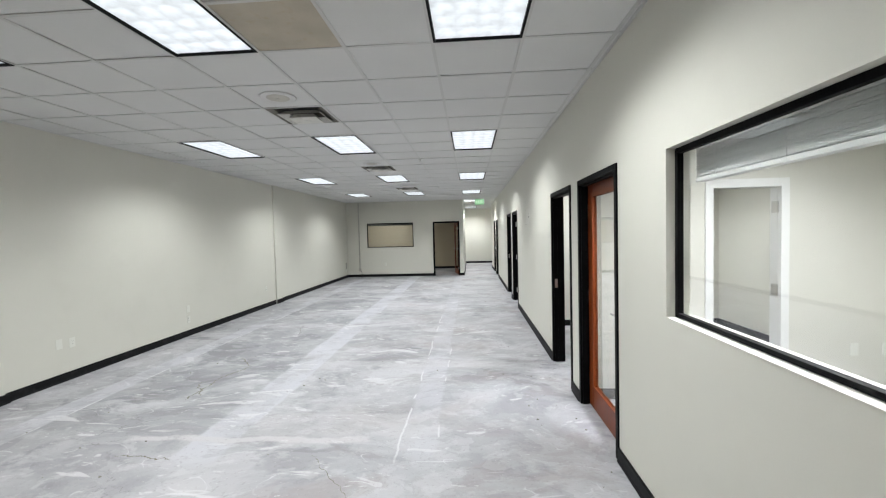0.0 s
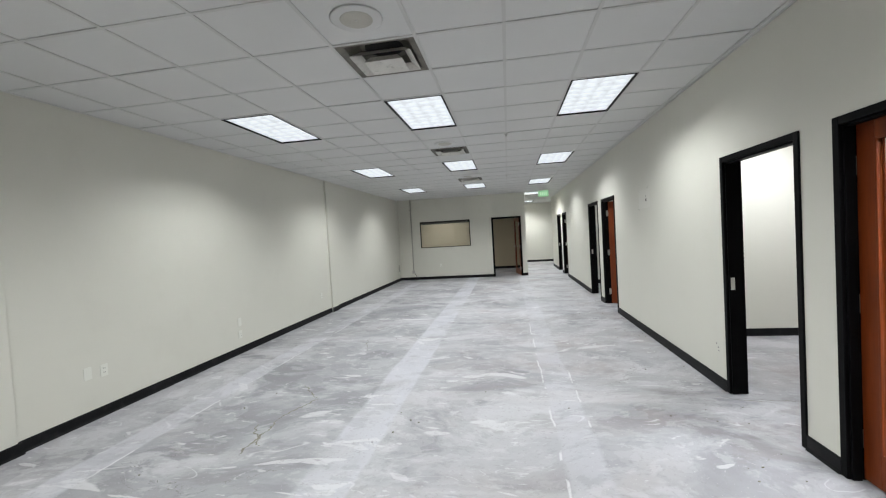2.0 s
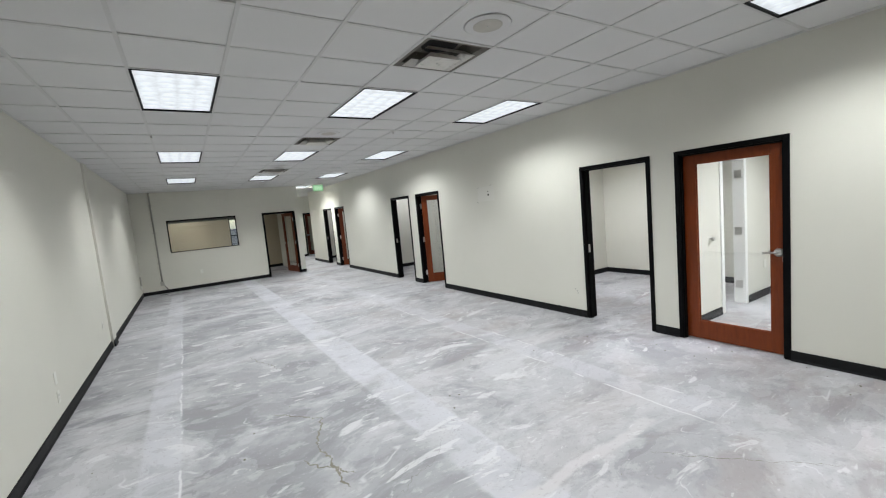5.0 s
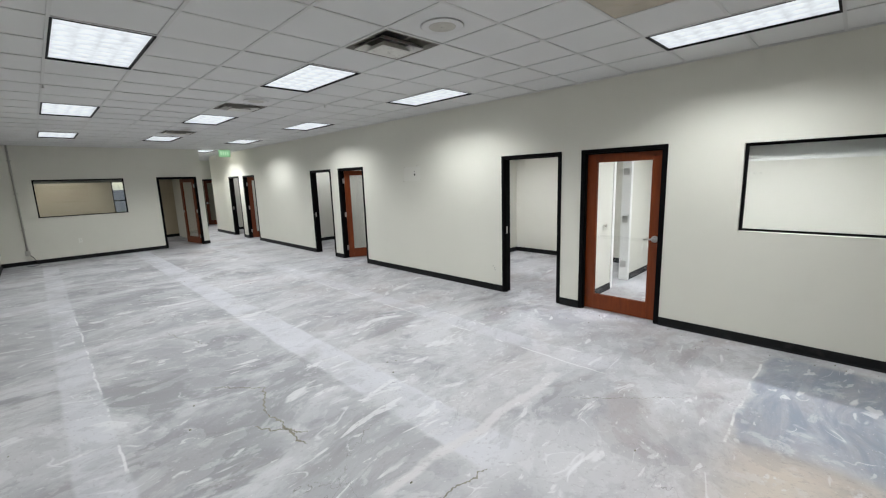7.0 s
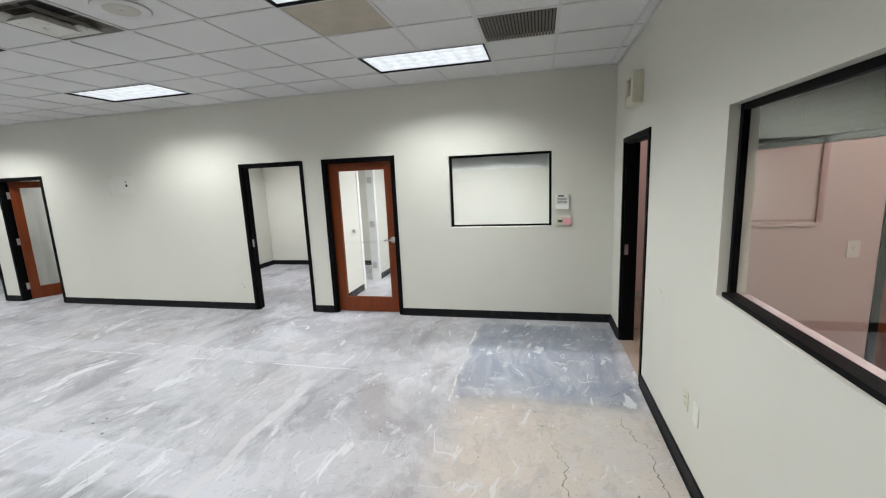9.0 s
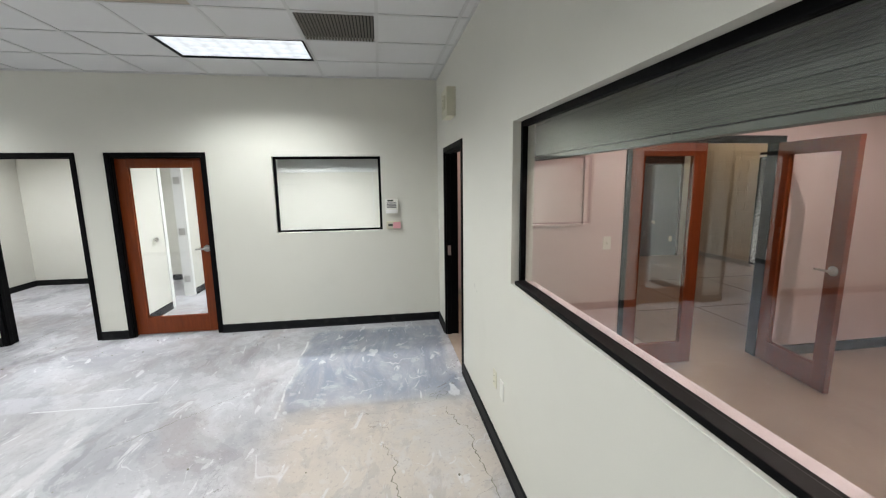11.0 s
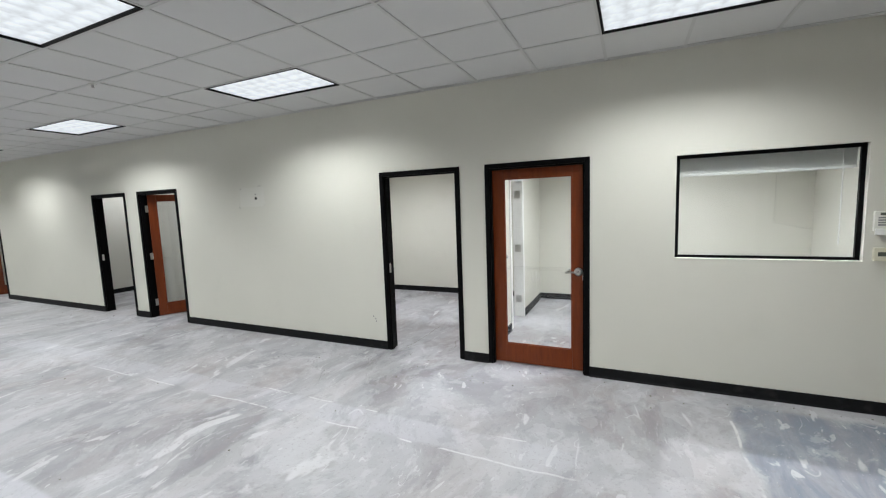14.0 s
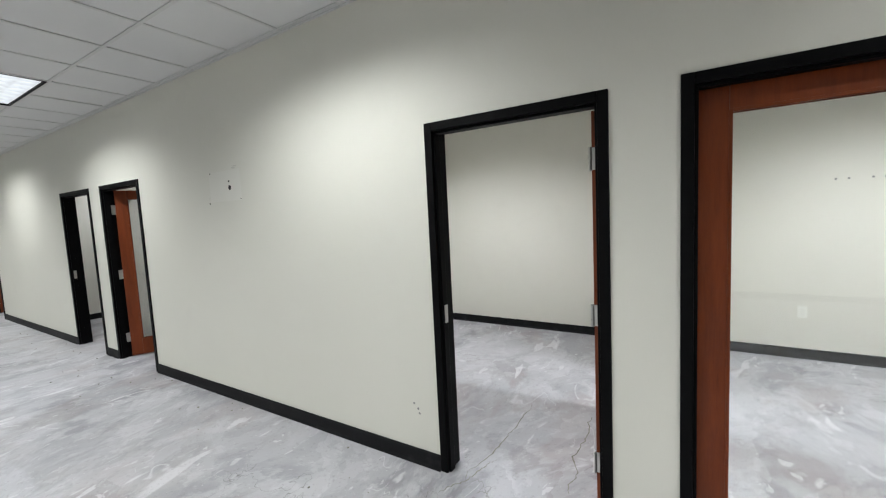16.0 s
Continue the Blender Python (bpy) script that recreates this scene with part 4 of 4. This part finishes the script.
for b in ((AX0, AX1, 0, AD, AZ0, AZ0 + 0.015), (AX0, AX1, 0, AD, AZ1 - 0.015, AZ1), (AX0, AX0 + 0.015, 0, AD, AZ0 + 0.015, AZ1 - 0.015), (AX1 - 0.015, AX1, 0, AD, AZ0 + 0.015, AZ1 - 0.015)):
    part("housing", boxes(b, bevel=0.003), CREAM, e)
# a front panel broken open round a recessed inner plate
for b in ((AX0 + 0.015, AX0 + 0.095, AZ0 + 0.015, AZ1 - 0.015), (AX1 - 0.032, AX1 - 0.015, AZ0 + 0.015, AZ1 - 0.015), (AX0 + 0.095, AX1 - 0.032, AZ0 + 0.015, AZ0 + 0.075), (AX0 + 0.095, AX1 - 0.032, AZ1 - 0.032, AZ1 - 0.015)):
    part("front_panel", boxes((b[0], b[1], AD - 0.018, AD - 0.004, b[2], b[3])), CREAM, e)
part("back_plate", boxes((AX0 + 0.015, AX1 - 0.015, 0.002, 0.030, AZ0 + 0.015, AZ1 - 0.015)), GREYM, e, "greyish recessed inner plate")
part("tab", boxes((AX1 - 0.062, AX1 - 0.036, 0.030, AD - 0.006, AZ0 + 0.085, AZ1 - 0.045), bevel=0.003), CREAM, e, "cream upright tab with screw holes")
# black squares coloured as the shade in the screw holes
for z in (AZ0 + 0.105, AZ0 + 0.17):
    part("screw_hole", boxes((AX1 - 0.055, AX1 - 0.045, AD - 0.006, AD - 0.005, z, z + 0.012)), DARK, e)

# conduit on the far wall
e = thing("wall_conduit", "grey surface conduit with a junction box and loose cable", "conduit")
bm = bmesh.new()
rod(bm, (-5.46, N - 0.02, 0.36), (-5.46, N - 0.02, C), 0.02, 12)
part("pipe", bm, GREYM, e, "", True)
part("junction_box", boxes((-5.51, -5.41, N - 0.05, N, 0.24, 0.36), bevel=0.004), GREYM, e)
for z in (0.9, 1.8, 2.6):
    part("strap", boxes((-5.50, -5.42, N - 0.043, N, z - 0.012, z + 0.012), bevel=0.002), GREYM, e)
cu = bpy.data.curves.new("cable", "CURVE")
cu.dimensions, cu.bevel_depth = "3D", 0.008
spn = cu.splines.new("BEZIER")
cps = ((-5.42, N - 0.03, 0.25), (-5.34, N - 0.10, 0.12), (-5.30, N - 0.25, 0.01), (-5.42, N - 0.42, 0.01), (-5.52, N - 0.38, 0.01))
spn.bezier_points.add(len(cps) - 1)
for q, c in zip(spn.bezier_points, cps):
    q.co, q.handle_left_type, q.handle_right_type = c, "AUTO", "AUTO"
cu.materials.append(CABLE)
cb = new("cable", cu)
cb.parent = e
e = thing("wall_cable_stub", "grey cable stub and plate in the corner", "cable")
part("plate", boxes((W, W + 0.03, 15.5, 15.58, 0.22, 0.34), bevel=0.003), PLATE, e)
bm = bmesh.new()
rod(bm, (W + 0.02, 15.54, 0.33), (W + 0.02, 15.54, 0.60), 0.02)
part("sleeve", bm, GREYM, e)

# drilled holes left by a removed bracket, drawn as discs coloured like their shade
e = thing("wall_hole", "drilled hole of a removed bracket, its shade a dark disc", "hole")
for y, z, r in ((7.042, 1.922, 0.021), (7.047, 1.977, 0.010), (7.37, 1.80, 0.008), (7.33, 2.06, 0.007), (6.89, 1.82, 0.005)):
    bm = bmesh.new()
    rod(bm, (-0.0015, y, z), (0.0, y, z), r, 14)
    part("hole", bm, DARK, e)
bm = bmesh.new()
for y, z in ((5.16, 0.37), (5.19, 0.40), (5.15, 0.34)):
    rod(bm, (-0.0012, y, z), (0, y, z + 0.0), 0.008, 9)
tagged(link("wall_scuff", bm, INK), "small dark scuff marks low on the wall", "scuff")
e = thing("screw_anchor", "row of small screw anchors in the office wall", "anchor")
for y in (2.23, 2.31, 2.47, 2.56):
    bm = bmesh.new()
    rod(bm, (XE - 0.004, y, 1.755), (XE, y, 1.755), 0.01, 12)
    part("anchor", bm, INK, e)

# ---- south rooms ----
e = thing("wall_panel", "framed flat panel on the pink wall", "wall panel")
for b in ((-0.58, -0.555, 1.38, 1.99), (-1.05, -1.025, 1.38, 1.99), (-1.025, -0.58, 1.38, 1.405), (-1.025, -0.58, 1.965, 1.99)):
    part("rim", boxes((-1.775, -1.75, *b), bevel=0.004), PINK, e)
part("panel", boxes((-1.757, -1.75, -1.025, -0.58, 1.405, 1.965)), PINK, e)

e = thing("lobby_side_door", "blue-grey painted flush door in a dark frame", "door")
part("slab", boxes((3.42, 3.46, -6.07, -5.08, 0.01, 2.1), bevel=0.004), BLUE, e)
for b in ((-6.12, -6.07, 0, 2.3), (-5.08, -5.03, 0, 2.3), (-6.07, -5.08, 2.12, 2.3)):
    part("frame", boxes((3.40, 3.46, *b), bevel=0.004), BLACK, e)
wall_plate("x", 3.42, -1, -5.92, 0.40, label="white outlet plate low on the blue-grey panel")
bm = bmesh.new()
rod(bm, (3.42, -5.44, 0.80), (3.37, -5.44, 0.80), 0.03, 16)
part("knob", bm, STEEL, e)

for j, (a0, a1) in enumerate((LW, (-1.2, -0.3))):
    e = thing("window_%d" % (4 + j), "tall lobby window with a dark frame and open blind", "window", kind="structure")
    for b in ((a0, a0 + 0.05, 0.06, 2.25), (a1 - 0.05, a1, 0.06, 2.25), (a0 + 0.05, a1 - 0.05, 0.06, 0.11), (a0 + 0.05, a1 - 0.05, 2.2, 2.25)):
        part("window_frame", boxes((b[0], b[1], -6.70, -6.58, b[2], b[3]), bevel=0.004), BLACK, e)
    g = part("pane", boxes((a0 + 0.04, a1 - 0.04, -6.66, -6.654, 0.10, 2.21)), CLEAR, e)
    g.visible_shadow = False
    bl = thing("venetian_blind", "open white venetian blind in the lobby window", "blind")
    part("head_rail", boxes((a0 + 0.05, a1 - 0.05, -6.57, -6.52, 2.16, 2.20), bevel=0.003), BLIND, bl)
    sl = boxes((a0 + 0.06, a1 - 0.06, -0.012, 0.012, -0.0008, 0.0008))
    first = part("slat", sl, BLIND, bl)
    first.location = (0, -6.545, 2.13)
    for k in range(1, 80):
        o = new("slat", first.data)
        o.parent, o.location = bl, (0, -6.545, 2.13 - k * 0.0255)

# brick courses on the lobby wall
bm0 = boxes((0, 0.39, 0, 0.008, 0, 0.19), bevel=0.003)
e0 = bpy.data.meshes.new("brick")
bm0.to_mesh(e0)
bm0.free()
e0.materials.append(BRICK)
host = bpy.data.objects["wall_lobby_south"]
for r in range(14):
    for c in range(5):
        x = 2.0 + c * 0.40 + (0.2 if r % 2 else 0)
        if x + 0.39 < 3.46:
            o = new("brick", e0)
            o.parent, o.location = host, (x, -6.6, 0.11 + r * 0.2)
base_run("y", -6.6, 1, 1.92, 3.46, mats=KERB)

# floor joints of the lobby
for j, (x0, y0, x1, y1) in enumerate(((-1.6, -3.6, 3.4, -3.6), (-1.6, -5.0, 3.4, -5.0), (-0.2, -6.5, -0.2, -0.2), (1.3, -6.5, 1.3, -2.5), (-1.6, -2.1, 1.0, -2.1))):
    b = (min(x0, x1) - 0.004, max(x0, x1) + 0.004, min(y0, y1) - 0.004, max(y0, y1) + 0.004, 0, 0.0015 + 0.0004 * j)
    tagged(link("trim_floor_joint", boxes(b), JOINT), "dark saw-cut joint in the lobby floor", "floor joint", kind="structure")


# unseen fitting, added to give the rooms beyond the south wall warm light
def downlight(x, y, watts, color):
    e = thing("added_downlight", "unseen warm downlight added to light the south rooms", "ceiling light", "recessed downlights")
    e.location = (x, y, C)
    bm = bmesh.new()
    bmesh.ops.create_cone(bm, segments=28, radius1=0.11, radius2=0.08, depth=0.01, cap_ends=False)
    part("trim_ring", bm, WHITE, e).location = (0, 0, -0.006)
    bm = bmesh.new()
    bmesh.ops.create_circle(bm, cap_ends=True, segments=24, radius=0.08)
    part("lens", bm, WARMLENS, e, "warm glowing lens of an added downlight").location = (0, 0, -0.004)
    lamp(x, y, C - 0.015, watts, color, 165, 0.4)


WARMLENS = glowing("warm_lens", (1.0, 0.8, 0.6), 3.0)
WARM = (1.0, 0.80, 0.72)
# assumed places and powers, set by how bright each room should be
downlight(-0.4, -1.1, 32, WARM)
downlight(2.4, -5.9, 12, (1.0, 0.72, 0.45))
downlight(0.2, -4.6, 8, WARM)
downlight(-3.6, -2.2, 88, WARM)
downlight(-3.6, -4.8, 30, WARM)
# unseen fitting, added to brighten the far room
troffer(-4.93, -4.32, 17.3, 18.52, 80, "unseen ceiling light added to light the far room")

# outdoors
bm = boxes((-800, 800, -800, 800, -0.35, -0.21))
tagged(link("ground", bm, ASPHALT), "asphalt parking ground", "ground", kind="structure")
tagged(link("kerb", boxes((-30, 30, -8.0, -7.85, -0.21, 0.02), bevel=0.02), KERB), "concrete kerb", "kerb", kind="structure")
tagged(link("pavement", boxes((-30, 30, -7.85, -6.72, -0.21, -0.01), bevel=0.01), KERB), "concrete pavement outside the lobby", "pavement", kind="structure")


def hedge(x0, x1, y0, y1, z0, h, n, seed):
    rnd = random.Random(seed)
    bm = bmesh.new()
    for _ in range(n):
        x, y = rnd.uniform(x0, x1), rnd.uniform(y0, y1)
        top = h * (0.75 + 0.25 * math.sin(x * 2.1 + seed) * math.cos(x * 0.7))
        z = z0 + top * rnd.random() ** 0.6
        m = Matrix.Translation((x, y, z)) @ Euler((rnd.uniform(0, 6), rnd.uniform(0, 6), rnd.uniform(0, 6))).to_matrix().to_4x4()
        s = rnd.uniform(0.04, 0.08)
        vs = [bm.verts.new(m @ Vector(c)) for c in ((-s, 0, 0), (0, -s * 0.45, s * 0.15), (s, 0, 0), (0, s * 0.45, s * 0.15))]
        bm.faces.new(vs)
    return tagged(link("hedge", bm, LEAF), "clipped green hedge outside the window", "hedge", kind="stuff")


hedge(1, 9, -9.6, -8.7, -0.21, 0.85, 5000, 1)
hedge(0, 24, -19, -17.5, -0.21, 1.1, 6000, 3)
hedge(0, 34, -34, -31, -0.21, 2.0, 9000, 5)
hedge(-6, 4, 27, 28.5, -0.21, 1.2, 3000, 7)


def crack(x0, y0, x1, y1, seed, width=0.006):
    """A wandering filled crack lying on the slab."""
    rnd = random.Random(seed)
    bm = bmesh.new()
    n = 36
    a, b = Vector((x0, y0, 0)), Vector((x1, y1, 0))
    d = (b - a).normalized()
    side = Vector((-d.y, d.x, 0))
    off, prev = 0.0, None
    for i in range(n + 1):
        off = off * 0.92 + rnd.uniform(-0.014, 0.014)
        c = a.lerp(b, i / n) + side * off
        w = width * rnd.uniform(0.3, 1.0) * (1 - abs(2 * i / n - 1) ** 4 * 0.8)
        pair = [bm.verts.new(c + side * w + Vector((0, 0, 0.0025))), bm.verts.new(c - side * w + Vector((0, 0, 0.0025)))]
        if prev:
            bm.faces.new([prev[0], pair[0], pair[1], prev[1]])
        prev = pair
    return tagged(link("floor_crack", bm, CRACK), "thin dark wandering crack in the concrete floor", "crack", "floor cracks", "structure")


for seed, (x0, y0, x1, y1, w) in enumerate((
        (-4.22, 7.2, -4.0, 6.4, 0.004), (-4.25, 5.15, -3.92, 4.79, 0.006), (-3.92, 4.79, -4.06, 4.30, 0.008), (-4.06, 4.30, -4.02, 3.70, 0.010),
        (-4.20, 4.22, -3.96, 3.82, 0.008), (-3.36, 2.61, -3.85, 2.64, 0.007), (-2.50, 0.80, -2.66, 0.68, 0.005), (-2.66, 0.68, -3.15, 0.65, 0.007),
        (-2.10, 0.28, -2.46, 0.15, 0.006), (-2.46, 0.15, -3.20, 0.13, 0.006), (-2.3, 2.7, -1.6, 1.9, 0.004), (0.15, 4.25, 1.1, 4.32, 0.008), (0.0, 4.82, 1.1, 4.78, 0.007), (-0.2, 4.93, 0.25, 4.72, 0.006))):
    crack(x0, y0, x1, y1, 11 + 7 * seed, w * (1.35 if seed < 6 else 0.75))

# crumbs of old mortar and dirt on the slab
rnd = random.Random(17)
bm = bmesh.new()
for _ in range(170):
    x, y = rnd.uniform(-5.6, -0.1), rnd.uniform(0.3, 13.0)
    if rnd.random() < 0.4:
        x = -0.05 - abs(rnd.gauss(0, 0.25))
    r = rnd.uniform(0.003, 0.011)
    q = bmesh.ops.create_icosphere(bm, subdivisions=1, radius=r, matrix=Matrix.Translation((x, y, r * 0.3)) @ Matrix.Diagonal((1, rnd.uniform(0.5, 1), 0.5, 1)))
tagged(link("floor_crumbs", bm, CRACK), "scattered dark crumbs of dirt on the concrete", "debris", kind="stuff")

# patched bracket area and smudges on the walls
tagged(link("paint_patch", boxes((-0.0007, 0, 6.88, 7.35, 1.81, 2.07), bevel=0.0003), PATCH), "paler touched-up paint square on the wall", "paint patch")


def smudge(axis, p, side, a, z, w, h, seed):
    r = random.Random(seed)
    bm = bmesh.new()
    for layer in range(4):
        lift = 0.0012 + 0.0005 * layer
        c, d = a + r.uniform(-w, w), z + r.uniform(-h, h)
        k = 9
        vs = []
        for i in range(k):
            t = 2 * math.pi * i / k
            u, v = c + w * r.uniform(0.25, 0.6) * math.cos(t), d + h * r.uniform(0.15, 0.5) * math.sin(t)
            vs.append(bm.verts.new((p + side * lift, u, v) if axis == "x" else (u, p + side * lift, v)))
        bm.faces.new(vs)
    return tagged(link("wall_smudge", bm, SMUDGE), "faint grey scuff smudge on the painted wall", "smudge", "wall smudges")


smudge("y", 0, 1, -2.05, 0.95, 0.05, 0.02, 2)
smudge("x", 0, -1, 6.93, 2.09, 0.06, 0.012, 5)
smudge("x", 0, -1, 7.36, 1.84, 0.012, 0.012, 6)
